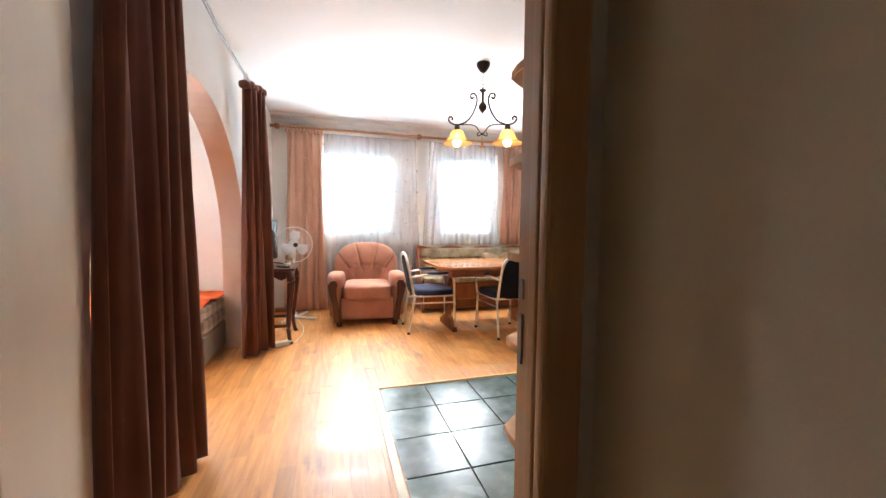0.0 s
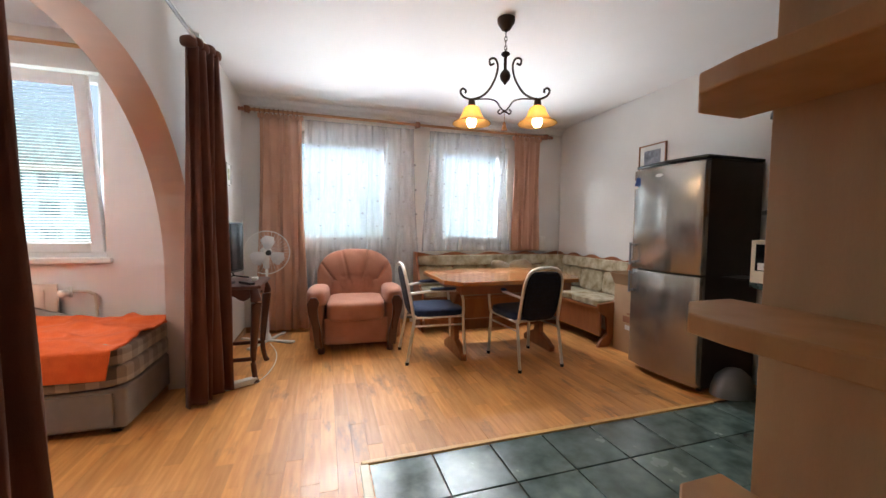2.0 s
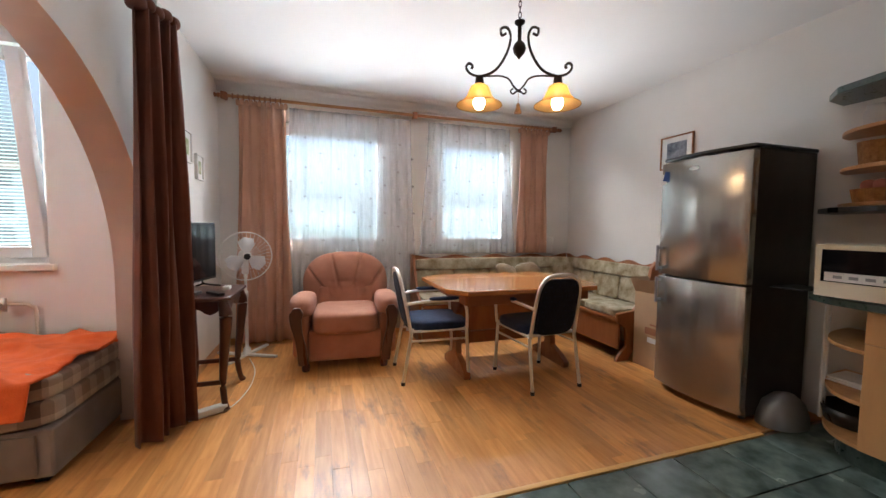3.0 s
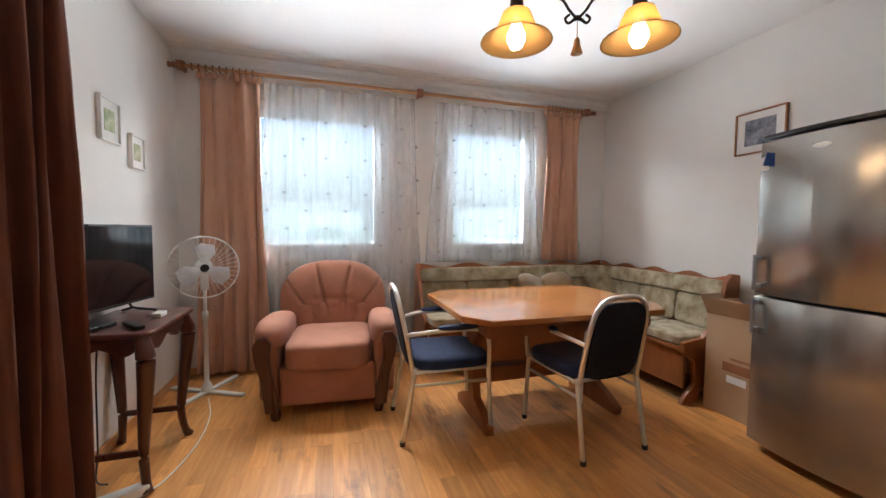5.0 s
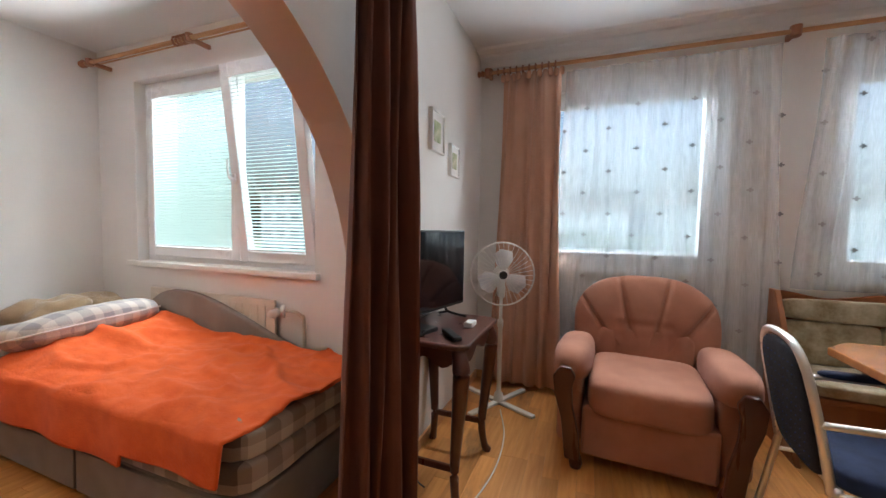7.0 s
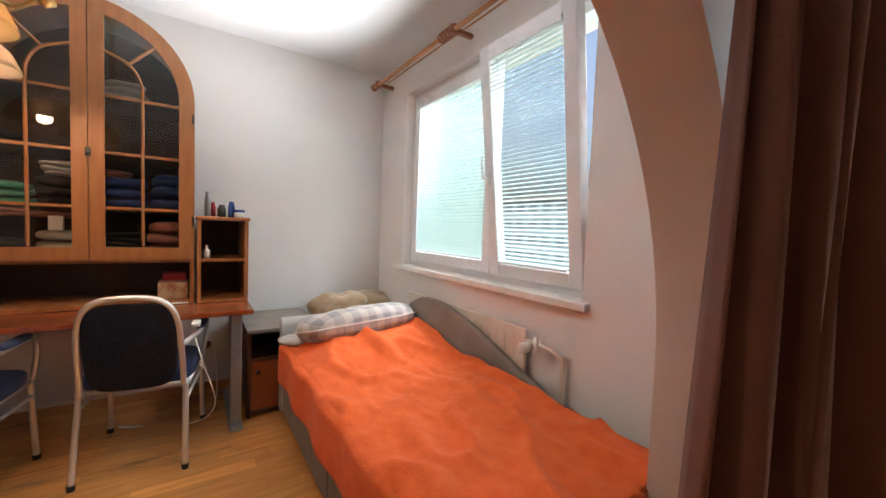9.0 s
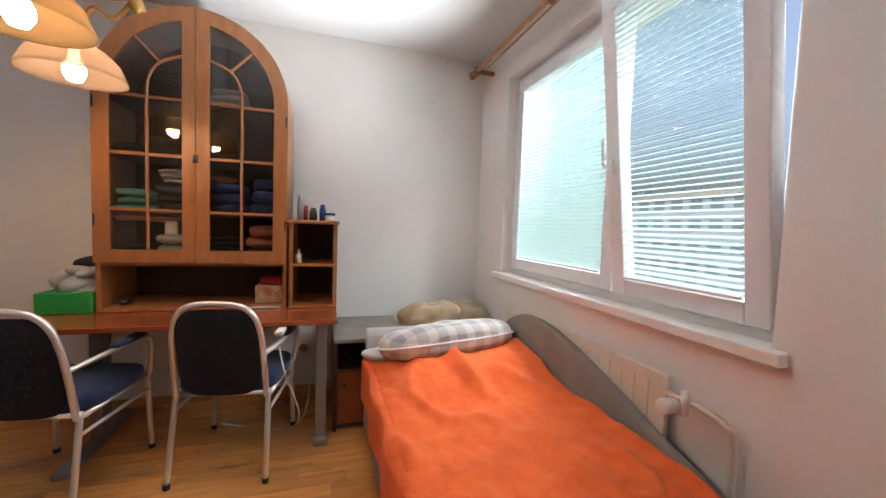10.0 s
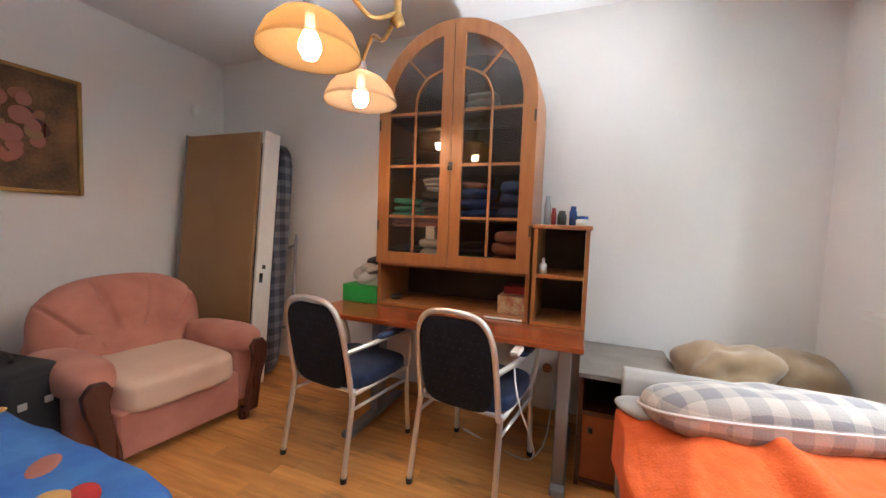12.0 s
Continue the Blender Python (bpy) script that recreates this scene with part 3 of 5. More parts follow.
# dark velvet door curtains at the arch
for nm, x, y, w, rz, n, sd, top, hgt in (("far", -0.275, 3.95, 0.27, 62, 4, 3, 2.36, 2.335), ("near", -0.31, 2.06, 0.52, 84, 5, 8, 2.50, 2.475)):
    c = thing("velvet_curtain", "heavy dark brown velvet curtain drawn aside at the arch" if nm == "far" else "heavy dark brown velvet curtain gathered beside the doorway", "curtain", "velvet curtains", x, y, 0.02, rz)
    cloth("drape", folds(w, hgt, n, 0.055, 0.75, sd, 16, 12, 0.25), M_VELVET, c, 0.004)
    if nm == "far":
        part("heading", merge(*[moved(cushion(0.07, 0.10, 0.07, 3, 3, 0.004), pose(-0.1 + 0.05 * k, 0, 2.33 + 0.012 * (k % 2))) for k in range(5)]), M_VELVET, c, "", True)
solo("curtain_track", tube([(-0.33, 1.2, 2.585), (-0.33, 2.0, 2.56), (-0.31, 3.0, 2.42), (-0.30, 3.5, 2.385), (-0.28, 4.02, 2.37)], 0.011, 8), M_GREYM, "thin grey metal curtain track along the arch wall", "curtain track")


def drape_set():
    for x, w, n, sd in ((0.03, 0.50, 5, 1), (3.08, 0.46, 5, 4)):
        c = thing("window_drape", "long salmon cotton drape hanging beside the window", "curtain", "salmon drapes", x, 5.585, 0.03 if x < 1 else 0.9)
        cloth("drape", folds(w, 2.37 if x < 1 else 1.5, n, 0.03, 0.7, sd, 12, 10, 0.05 if x < 1 else -0.12), M_DRAPE, c, 0.002)
        top = 2.37 if x < 1 else 1.5
        part("heading", merge(*[moved(cushion(w * 0.075, 0.035, 0.06, 3, 3, 0.003, (0, 0, 0), k), pose(w * 0.86 * (k / 11 - 0.5), 0.008 * (-1) ** k, top - 0.005)) for k in range(12)]), M_DRAPE, c, "gathered heading", True)
    for x, w, n, z, h, sd in ((0.90, 1.46, 15, 0.06, 2.34, 2), (2.25, 1.20, 13, 0.90, 1.50, 6)):
        c = thing("sheer_curtain", "thin white sheer curtain with small woven flowers", "curtain", "sheer curtains", x, 5.62, z)
        bm = folds(w, h, n, 0.014, 0.8, sd, 8, 8)
        part("sheer", bm, M_SHEER, c, "", True)
        rnd = random.Random(sd)
        ds = []
        for i in range(int(w / 0.16)):
            for j in range(int(h / 0.30)):
                px, pz = -w / 2 + 0.1 + 0.16 * i + rnd.uniform(-0.02, 0.02), 0.1 + 0.30 * j + 0.15 * (i % 2)
                ds.append(B(px - 0.018, px + 0.018, -0.026, -0.024, pz - 0.005, pz + 0.005))
                ds.append(B(px - 0.006, px + 0.006, -0.0285, -0.0265, pz - 0.014, pz + 0.014))
        tagged(part("flower", merge(*ds), M_DOTS, c, "small woven flower motifs"), kind="stuff")
    rod = thing("curtain_rod", "long turned wooden curtain rod with finials and rings", "curtain rod", x=0, y=5.57, z=2.44)
    part("rod", merge(tube([(-0.33, 0, 0), (3.40, 0, 0)], 0.014, 10), tube([(-0.33, 0.035, 0.02), (3.40, 0.035, 0.02)], 0.008, 8)), M_RODL, rod)
    for x, s in ((-0.33, -1), (3.40, 1)):
        part("finial", merge(tube([(x, 0, 0), (x + s * 0.015, 0, 0), (x + s * 0.03, 0, 0), (x + s * 0.045, 0, 0), (x + s * 0.07, 0, 0)], [0.016, 0.026, 0.014, 0.024, 0.004], 10, 3)), M_ROD, rod)
    for x in (-0.30, 1.57, 3.36):
        part("bracket", merge(B(x - 0.012, x + 0.012, -0.02, 0.11, -0.015, 0.022, 0.004), lathe([(0.001, -0.035), (0.028, -0.03), (0.03, 0.03), (0.001, 0.035)], 12, x, 0)), M_ROD, rod)
    me = None
    for k in range(22):
        x = -0.27 + 0.047 * k if k < 11 else 2.90 + 0.042 * (k - 11)
        pts = [(x, 0.022 * math.cos(a), 0.022 * math.sin(a)) for a in [2 * math.pi * q / 10 for q in range(11)]]
        r = part("ring", tube(pts, 0.006, 6, 1), M_ROD, rod)


drape_set()


# ---- pendant over the room ----
def scroll(pts, r=0.008):
    return tube(pts, r, 7, 6)


pend = thing("chandelier", "dark wrought iron chandelier with two amber glass shades, lit", "chandelier", "", 1.655, 3.42, 0, -19.7)
part("canopy", lathe([(0.012, 2.52), (0.03, 2.53), (0.058, 2.575), (0.06, 2.60)], 20), M_IRON, pend, "", True)
links = []
for k in range(5):
    z = 2.50 - 0.03 * k
    e = (0.008, 0) if k % 2 else (0, 0.008)
    links.append(tube([(e[0] * math.sin(a), e[1] * math.sin(a), z + 0.02 * math.cos(a)) for a in [2 * math.pi * q / 8 for q in range(9)]], 0.0025, 5, 1))
part("chain", merge(*links), M_IRON, pend)
part("stem", merge(lathe([(0.001, 2.39), (0.03, 2.375), (0.03, 2.365), (0.011, 2.35), (0.011, 2.27), (0.03, 2.25), (0.038, 2.225), (0.03, 2.20), (0.012, 2.18), (0.001, 2.165)], 16)), M_IRON, pend, "", True)
for s in (-1, 1):
    part("arm", merge(scroll([(s * 0.075, 0, 2.31), (s * 0.10, 0, 2.30), (s * 0.105, 0, 2.335), (s * 0.07, 0, 2.34), (s * 0.05, 0, 2.29), (s * 0.07, 0, 2.20), (s * 0.13, 0, 2.11), (s * 0.21, 0, 2.075), (s * 0.27, 0, 2.085), (s * 0.30, 0, 2.12), (s * 0.285, 0, 2.145), (s * 0.262, 0, 2.13), (s * 0.27, 0, 2.115)], 0.0075),
               scroll([(s * 0.225, 0, 2.07), (s * 0.12, 0, 2.075), (s * 0.06, 0, 2.06), (s * 0.03, 0, 2.02), (0, 0, 1.99), (s * -0.02, 0, 1.985)], 0.005), scroll([(0, 0, 2.0), (s * 0.03, 0, 1.975), (s * 0.045, 0, 1.99), (s * 0.03, 0, 2.005)], 0.005)), M_IRON, pend)
    part("lamp_holder", lathe([(0.001, 2.075), (0.022, 2.07), (0.026, 2.03), (0.03, 2.02)], 14, s * 0.222, 0), M_IRON, pend)
    sh = part("shade", lathe([(0.032, 2.025), (0.05, 2.015), (0.062, 1.985), (0.075, 1.955), (0.10, 1.93), (0.128, 1.915), (0.132, 1.908), (0.126, 1.912), (0.098, 1.926), (0.072, 1.951), (0.058, 1.985), (0.045, 2.01)], 28, s * 0.222, 0), M_AMBER, pend, "amber frosted glass shade", True)
    part("bulb", lathe([(0.001, 1.885), (0.02, 1.89), (0.033, 1.915), (0.033, 1.935), (0.02, 1.965), (0.013, 2.0)], 14, s * 0.222, 0), M_BULB, pend, "glowing bulb", True)
part("charm", merge(tube([(0, 0, 1.98), (0, 0, 1.92)], 0.0015, 4, 1), lathe([(0.001, 1.925), (0.010, 1.915), (0.012, 1.895), (0.022, 1.865), (0.001, 1.862)], 12)), M_BASKET, pend, "small hanging bell charm")


# ---- armchair ----
def armchair(label, cloth_mat, x, y, rz, seatm=None):
    """Faces its own -y; a shell back, rolled arms with wooden fronts."""
    c = thing("armchair", label, "armchair", "armchairs", x, y, 0, rz)
    part("base", merge(B(-0.30, 0.30, -0.36, 0.34, 0.07, 0.33, 0.02)), cloth_mat, c)
    part("seat", cushion(0.56, 0.62, 0.20, 12, 6, 0.006, (0, -0.09, 0.385)), seatm or cloth_mat, c, "", True)
    bk = cushion(0.82, 0.24, 0.66, 64, 2.5, 0.004, (0, 0, 0), x)
    for v in bk.verts:
        if v.co.y < 0:
            th = math.atan2(v.co.x, v.co.z + 0.34)
            rr = math.hypot(v.co.x, v.co.z + 0.34)
            g = sum(math.exp(-((th - t) * rr / 0.012) ** 2) for t in (-1.0, -0.62, -0.22, 0.22, 0.62, 1.0)) * min(1, rr / 0.2)
            v.co.y += 0.03 * g
            v.co.y += 0.006 * math.sin(70 * v.co.z + 8 * v.co.x * v.co.x) * math.exp(-((v.co.z - 0.02) / 0.05) ** 2) * (abs(v.co.x) < 0.16)
    part("backrest", moved(bk, Matrix.Translation((0, 0.29, 0.625)) @ pose(0, 0, 0, -9)), cloth_mat, c, "", True)
    lb = cushion(0.54, 0.14, 0.20, 24, 6, 0.003, (0, 0, 0), x)
    for v in lb.verts:
        if v.co.y < 0:
            v.co.y += 0.02 * sum(math.exp(-((v.co.x - q) / 0.012) ** 2) for q in (-0.15, 0.15)) + 0.004 * math.sin(90 * v.co.x) * math.exp(-((v.co.z - 0.05) / 0.04) ** 2)
    part("lumbar", moved(lb, pose(0, 0.225, 0.525, -8)), cloth_mat, c, "", True)
    part("back_shell", moved(slab_y([(0.39 * math.cos(t), 0.46 + 0.42 * math.sin(t)) for t in [math.pi * q / 20 for q in range(21)]] + [(-0.36, 0.08), (0.36, 0.08)], 0.0, 0.08, 0.02), Matrix.Translation((0, 0.33, 0)) @ pose(0, 0, 0, -8)), cloth_mat, c, "", True)
    for s in (-1, 1):
        part("arm", merge(moved(cushion(0.20, 0.70, 0.20, 8, 3, 0.004), pose(s * 0.365, -0.06, 0.51, -4)), B(s * 0.29 - 0.015 * (s < 0), s * 0.43, -0.33, 0.32, 0.10, 0.50, 0.03)), cloth_mat, c, "", True)
        prof = [(0.00, 0.07), (0.075, 0.07), (0.085, 0.16), (0.10, 0.28), (0.135, 0.40), (0.145, 0.49), (0.11, 0.545), (0.06, 0.545), (0.035, 0.50), (0.05, 0.44), (0.045, 0.34), (0.012, 0.2)]
        part("arm_front", slab_y([(s * (0.295 + 0.0 + px), pz) for px, pz in prof], -0.435, -0.395, 0.008), M_MAHOG, c, "dark curved wooden arm front")
        for yy in (-0.37, 0.30):
            part("foot", lathe([(0.001, 0.0), (0.028, 0.004), (0.034, 0.03), (0.028, 0.06), (0.02, 0.08)], 12, s * 0.32, yy), M_MAHOG, c, "dark turned foot")
    return c


armchair("salmon plush armchair with a shell back and dark wooden arm fronts", M_SALMON, 0.79, 5.06, -4)
low = armchair("pink plush armchair with a cream seat and wooden arm fronts", M_SALMON2, -2.16, 1.06, 174, mat("faded_seat", (0.70, 0.50, 0.36), (0.64, 0.42, 0.30), 0.92, scale=4, fine=350, bump=0.1, sheen=0.1))
low.scale = (1.03, 1.0, 0.92)


# ---- banquet chairs ----
def banquet_chair(label, x, y, rz):
    """Faces its own +y."""
    c = thing("banquet_chair", label, "chair", "banquet chairs", x, y, 0, rz)
    part("seat", cushion(0.46, 0.46, 0.085, 10, 5, 0.002, (0, 0.03, 0.445)), M_BLUE, c, "blue padded seat", True)
    part("seat_frame", merge(tube([(-0.21, -0.19, 0.41), (0.21, -0.19, 0.41)], 0.011), tube([(-0.21, 0.23, 0.41), (0.21, 0.23, 0.41)], 0.011), tube([(-0.215, -0.2, 0.41), (-0.215, 0.24, 0.41)], 0.011), tube([(0.215, -0.2, 0.41), (0.215, 0.24, 0.41)], 0.011)), M_CHROME, c, "", True)
    outline = [(-0.20, 0.40), (-0.196, 0.58), (-0.185, 0.74), (-0.15, 0.83), (-0.075, 0.868), (0.075, 0.868), (0.15, 0.83), (0.185, 0.74), (0.196, 0.58), (0.20, 0.40)]
    ys = lambda z: -0.21 - 0.20 * max(0, z - 0.42)
    part("back_frame", tube([(px, ys(pz), pz) for px, pz in outline], 0.014, 10, 6), M_CHROME, c, "polished aluminium frame", True)
    pad = cushion(0.355, 0.045, 0.44, 10, 4.5, 0.001)
    for v in pad.verts:
        if v.co.z > 0.1:
            v.co.x *= 1 - 1.1 * (v.co.z - 0.1) ** 1.5
    part("backrest", moved(pad, Matrix.Translation((0, ys(0.62), 0.628)) @ pose(0, 0, 0, 11.3)), M_NAVY, c, "dark navy padded back", True)
    dots = []
    for i in range(9):
        for j in range(10):
            px, pz = -0.145 + 0.034 * i + 0.017 * (j % 2), 0.45 + 0.038 * j
            dots.append(B(px - 0.0014, px + 0.0014, ys(pz) - 0.0262, ys(pz) - 0.0235, pz - 0.0014, pz + 0.0014))
    tagged(part("dot", merge(*dots), M_DKBLUE, c), kind="stuff")
    for s in (-1, 1):
        part("rear_leg", tube([(s * 0.205, -0.20, 0.43), (s * 0.21, -0.23, 0.25), (s * 0.215, -0.27, 0.02)], 0.0135, 8), M_CHROME, c, "", True)
        part("front_leg", tube([(s * 0.215, 0.235, 0.43), (s * 0.22, 0.245, 0.2), (s * 0.225, 0.255, 0.02)], 0.0135, 8), M_CHROME, c, "", True)
        for fx, fy in ((0.215, -0.271), (0.225, 0.256)):
            part("rubber_foot", lathe([(0.001, 0), (0.016, 0), (0.017, 0.025), (0.001, 0.025)], 10, s * fx, fy), M_BLACK, c, "black rubber foot")
        part("arm", tube([(s * 0.195, ys(0.62), 0.62), (s * 0.245, -0.10, 0.645), (s * 0.25, 0.10, 0.65), (s * 0.25, 0.19, 0.63), (s * 0.245, 0.225, 0.56), (s * 0.225, 0.235, 0.42)], 0.0125, 8, 6), M_CHROME, c, "", True)
        part("arm_pad", moved(cushion(0.05, 0.24, 0.03, 5, 3, 0.0), pose(s * 0.248, 0.04, 0.665)), M_BLUE, c, "blue padded armrest", True)
    for s in (-1, 1):
        part("stretcher", tube([(s * 0.212, -0.22, 0.335), (s * 0.219, 0.24, 0.335)], 0.009), M_CHROME, c, "", True)
    return c


first = banquet_chair("aluminium banquet chair with blue seat, pushed to the table", 1.44, 4.42, -92)
for lab, x, y, rz in (("aluminium banquet chair with dark navy back, at the table", 2.22, 4.07, 4), ("aluminium banquet chair with navy back, at the desk", -2.58, 2.91, 82), ("aluminium banquet chair with navy back, turned a little at the desk", -2.51, 2.20, 82)):
    tagged(copy_thing(first, pose(x, y, 0, 0, 0, rz)), lab)

# ---- dining table ----
tb = thing("dining_table", "honey oak trestle dining table with cut corners", "table", "", 2.13, 4.42)
poly = [(-0.68, 0.37), (-0.68, -0.33), (-0.56, -0.49), (0.56, -0.49), (0.68, -0.33), (0.68, 0.37), (0.56, 0.50), (-0.56, 0.50)]
part("tabletop", slab(poly, 0.715, 0.75, 0.006), M_TABLE, tb)
part("apron", merge(B(-0.52, 0.52, -0.40, -0.375, 0.63, 0.713), B(-0.52, 0.52, 0.375, 0.40, 0.63, 0.713), B(-0.545, -0.521, -0.40, 0.40, 0.63, 0.713), B(0.521, 0.545, -0.40, 0.40, 0.63, 0.713)), M_PINE, tb)
for s in (-1, 1):
    part("trestle", slab_x([(-0.25, 0.0), (0.25, 0.0), (0.26, 0.05), (0.17, 0.10), (0.055, 0.15), (0.04, 0.30), (0.05, 0.5), (0.16, 0.63), (-0.16, 0.63), (-0.05, 0.5), (-0.04, 0.30), (-0.055, 0.15), (-0.17, 0.10), (-0.26, 0.05)], s * 0.46 - 0.026, s * 0.46 + 0.026, 0.007), M_PINE, tb)
part("stretcher", B(-0.433, 0.433, -0.02, 0.02, 0.22, 0.32, 0.005), M_PINE, tb)

# ---- corner bench ----
bn = thing("corner_bench", "carved pine corner bench with floral cushions", "bench", "", 0, 0)


def wavy_back(a, b, n):
    return [(a + (b - a) * k / n, 0.875 + 0.018 * math.cos(2 * math.pi * 4 * k / n)) for k in range(n + 1)]


part("back_board", slab_y([(1.56, 0.30)] + wavy_back(1.56, 3.60, 48) + [(3.60, 0.30)], 5.585, 5.61, 0.003), M_PINE, bn)
part("back_board", slab_x([(4.20, 0.30)] + wavy_back(4.20, 5.58, 36) + [(5.58, 0.30)], 3.60, 3.625, 0.003), M_PINE, bn)
part("side_panel", slab_x([(5.16, 0), (5.24, 0.10), (5.20, 0.3), (5.17, 0.44), (5.30, 0.5), (5.46, 0.80), (5.52, 0.90), (5.60, 0.90), (5.60, 0)], 1.53, 1.56, 0.006), M_PINE, bn)
part("side_panel", slab_y([(3.12, 0), (3.16, 0.06), (3.24, 0.14), (3.22, 0.3), (3.13, 0.36), (3.12, 0.44), (3.30, 0.46), (3.44, 0.60), (3.50, 0.85), (3.55, 0.91), (3.63, 0.90), (3.63, 0), (3.50, 0), (3.46, 0.08), (3.30, 0.08), (3.26, 0)], 4.16, 4.195, 0.006), M_PINE, bn)
part("seat_board", merge(B(1.565, 3.60, 5.14, 5.58, 0.37, 0.40, 0.004), B(3.14, 3.60, 4.20, 5.135, 0.37, 0.40, 0.004), B(1.565, 3.60, 5.16, 5.18, 0.05, 0.365), B(3.17, 3.19, 4.20, 5.155, 0.10, 0.365)), M_PINE, bn)
for a, b in ((1.58, 2.30), (2.31, 3.05)):
    part("seat_cushion", cushion(b - a, 0.44, 0.07, 10, 9, 0.003, ((a + b) / 2, 5.35, 0.437), a), M_FLORAL, bn, "floral green cushion", True)
for a, b in ((4.21, 4.66), (4.67, 5.12)):
    part("seat_cushion", cushion(0.44, b - a, 0.07, 10, 9, 0.003, (3.36, (a + b) / 2, 0.437), a), M_FLORAL, bn, "floral green cushion", True)
part("back_roll", moved(cushion(1.80, 0.075, 0.13, 14, 9, 0.003), pose(2.48, 5.545, 0.79, -6)), M_FLORAL, bn, "long padded floral upper roll", True)
part("back_roll", moved(cushion(0.075, 1.16, 0.13, 14, 9, 0.003), pose(3.565, 4.80, 0.79, 0, 6)), M_FLORAL, bn, "long padded floral upper roll", True)
for k in range(4):
    part("back_panel", moved(cushion(0.445, 0.06, 0.25, 10, 9, 0.003, (0, 0, 0), k), pose(1.805 + 0.45 * k, 5.54, 0.597, -6)), M_FLORAL, bn, "flat floral back panel", True)
for k in range(3):
    part("back_panel", moved(cushion(0.06, 0.38, 0.25, 10, 9, 0.003, (0, 0, 0), k), pose(3.56, 4.41 + 0.385 * k, 0.597, 0, 6)), M_FLORAL, bn, "flat floral back panel", True)
part("corner_panel", moved(cushion(0.34, 0.07, 0.38, 10, 8, 0.003), pose(3.47, 5.46, 0.665, -6, 0, -42)), M_FLORAL, bn, "floral corner panel", True)
for x, rz, tl in ((2.62, 15, 60), (2.90, -20, 70)):
    solo("scatter_cushion", moved(cushion(0.30, 0.12, 0.20, 10, 2.4, 0.03, (0, 0, 0), x), pose(x, 5.38, 0.70, -14, 14 * (2.76 - x) / 0.14, rz)), M_FUR, "small beige patterned cushion on the bench", "cushion", "bench cushions", True)
solo("paper_roll", merge(lathe([(0.02, 0.895), (0.06, 0.897), (0.062, 1.09), (0.058, 1.095), (0.02, 1.092)], 20, 3.36, 5.64)), M_PAPER, "white kitchen paper roll standing on the bench back", "paper roll", smooth=True)
for x in (2.28, 2.62):
    solo("sill_pot", merge(lathe([(0.001, 0.962), (0.05, 0.962), (0.07, 1.06), (0.06, 1.06), (0.001, 1.0)], 14, x, 5.70), tube([(x + 0.06, 5.70, 1.04), (x + 0.11, 5.70, 1.06)], 0.012, 6)), M_GREYM, "dark small pot behind the sheer on the sill", "pot", "sill pots")

# ---- cardboard box, fridge ----
cb = thing("cardboard_box", "tall open brown cardboard box beside the fridge", "box", "", 3.46, 3.95)
part("body", merge(B(-0.19, -0.185, -0.20, 0.17, 0, 0.66), B(0.17, 0.175, -0.20, 0.17, 0, 0.66), B(-0.184, 0.169, -0.20, -0.195, 0, 0.66), B(-0.184, 0.169, 0.165, 0.17, 0, 0.66), B(-0.184, 0.169, -0.194, 0.164, 0.002, 0.008)), M_CARD, cb)
part("flap", moved(B(-0.003, 0.0, -0.20, 0.17, 0, 0.13), pose(-0.19, 0, 0.66, 0, -28)), M_CARD, cb)
part("flap", moved(B(-0.18, 0.17, -0.003, 0.0, 0, 0.13), pose(0, 0.17, 0.66, -30)), M_CARD, cb)
part("printed_mark", merge(B(-0.1915, -0.1905, -0.12, 0.05, 0.30, 0.36), B(-0.1915, -0.1905, -0.14, 0.0, 0.38, 0.395)), M_ROD, cb, "faded brown print")
part("sticker", B(-0.1925, -0.1905, -0.10, 0.02, 0.23, 0.275), M_PAPER, cb, "white paper label")

fr = thing("fridge", "tall brushed steel fridge freezer with dark sides", "fridge", "", 3.05, 3.06)


def fridge_door(z0, z1):
    pts = [(0.0 - 0.045 * math.sin(math.pi * k / 12), 0.63 * k / 12) for k in range(13)]
    return slab(pts + [(0.055, 0.63), (0.055, 0.0)], z0, z1, 0.004)


part("body", B(0.06, 0.60, 0.005, 0.625, 0.03, 1.715, 0.004), M_FRSIDE, fr, "dark painted sides")
part("door", fridge_door(0.05, 0.86), M_STEEL, fr, "brushed steel lower door", True)
part("door", fridge_door(0.875, 1.70), M_STEEL, fr, "brushed steel upper door", True)
part("top_panel", slab([(0.02 - 0.045 * math.sin(math.pi * k / 12), -0.003 + 0.636 * k / 12) for k in range(13)] + [(0.60, 0.633), (0.60, -0.003)], 1.717, 1.74, 0.006), M_BLACK, fr)
for z0, z1 in ((0.66, 0.85), (0.90, 1.09)):
    part("handle", merge(tube([(-0.05, 0.60, z0), (-0.05, 0.60, z1)], 0.010, 8), B(-0.045, 0.0, 0.592, 0.608, z0 + 0.01, z0 + 0.03), B(-0.045, 0.0, 0.592, 0.608, z1 - 0.03, z1 - 0.01)), M_GREYM, fr, "grey bar handle")
part("badge", moved(lathe([(0.001, 0), (0.026, 0.0), (0.026, 0.004), (0.001, 0.004)], 16), Matrix.Translation((-0.044, 0.34, 1.63)) @ pose(0, 0, 0, 0, -90) @ Matrix.Diagonal((0.5, 1.4, 1, 1))), M_CHROME, fr, "small oval badge")
part("foot", merge(*[lathe([(0.001, 0), (0.02, 0), (0.02, 0.032), (0.001, 0.032)], 10, a, b) for a in (0.1, 0.55) for b in (0.05, 0.58)]), M_BLACK, fr)
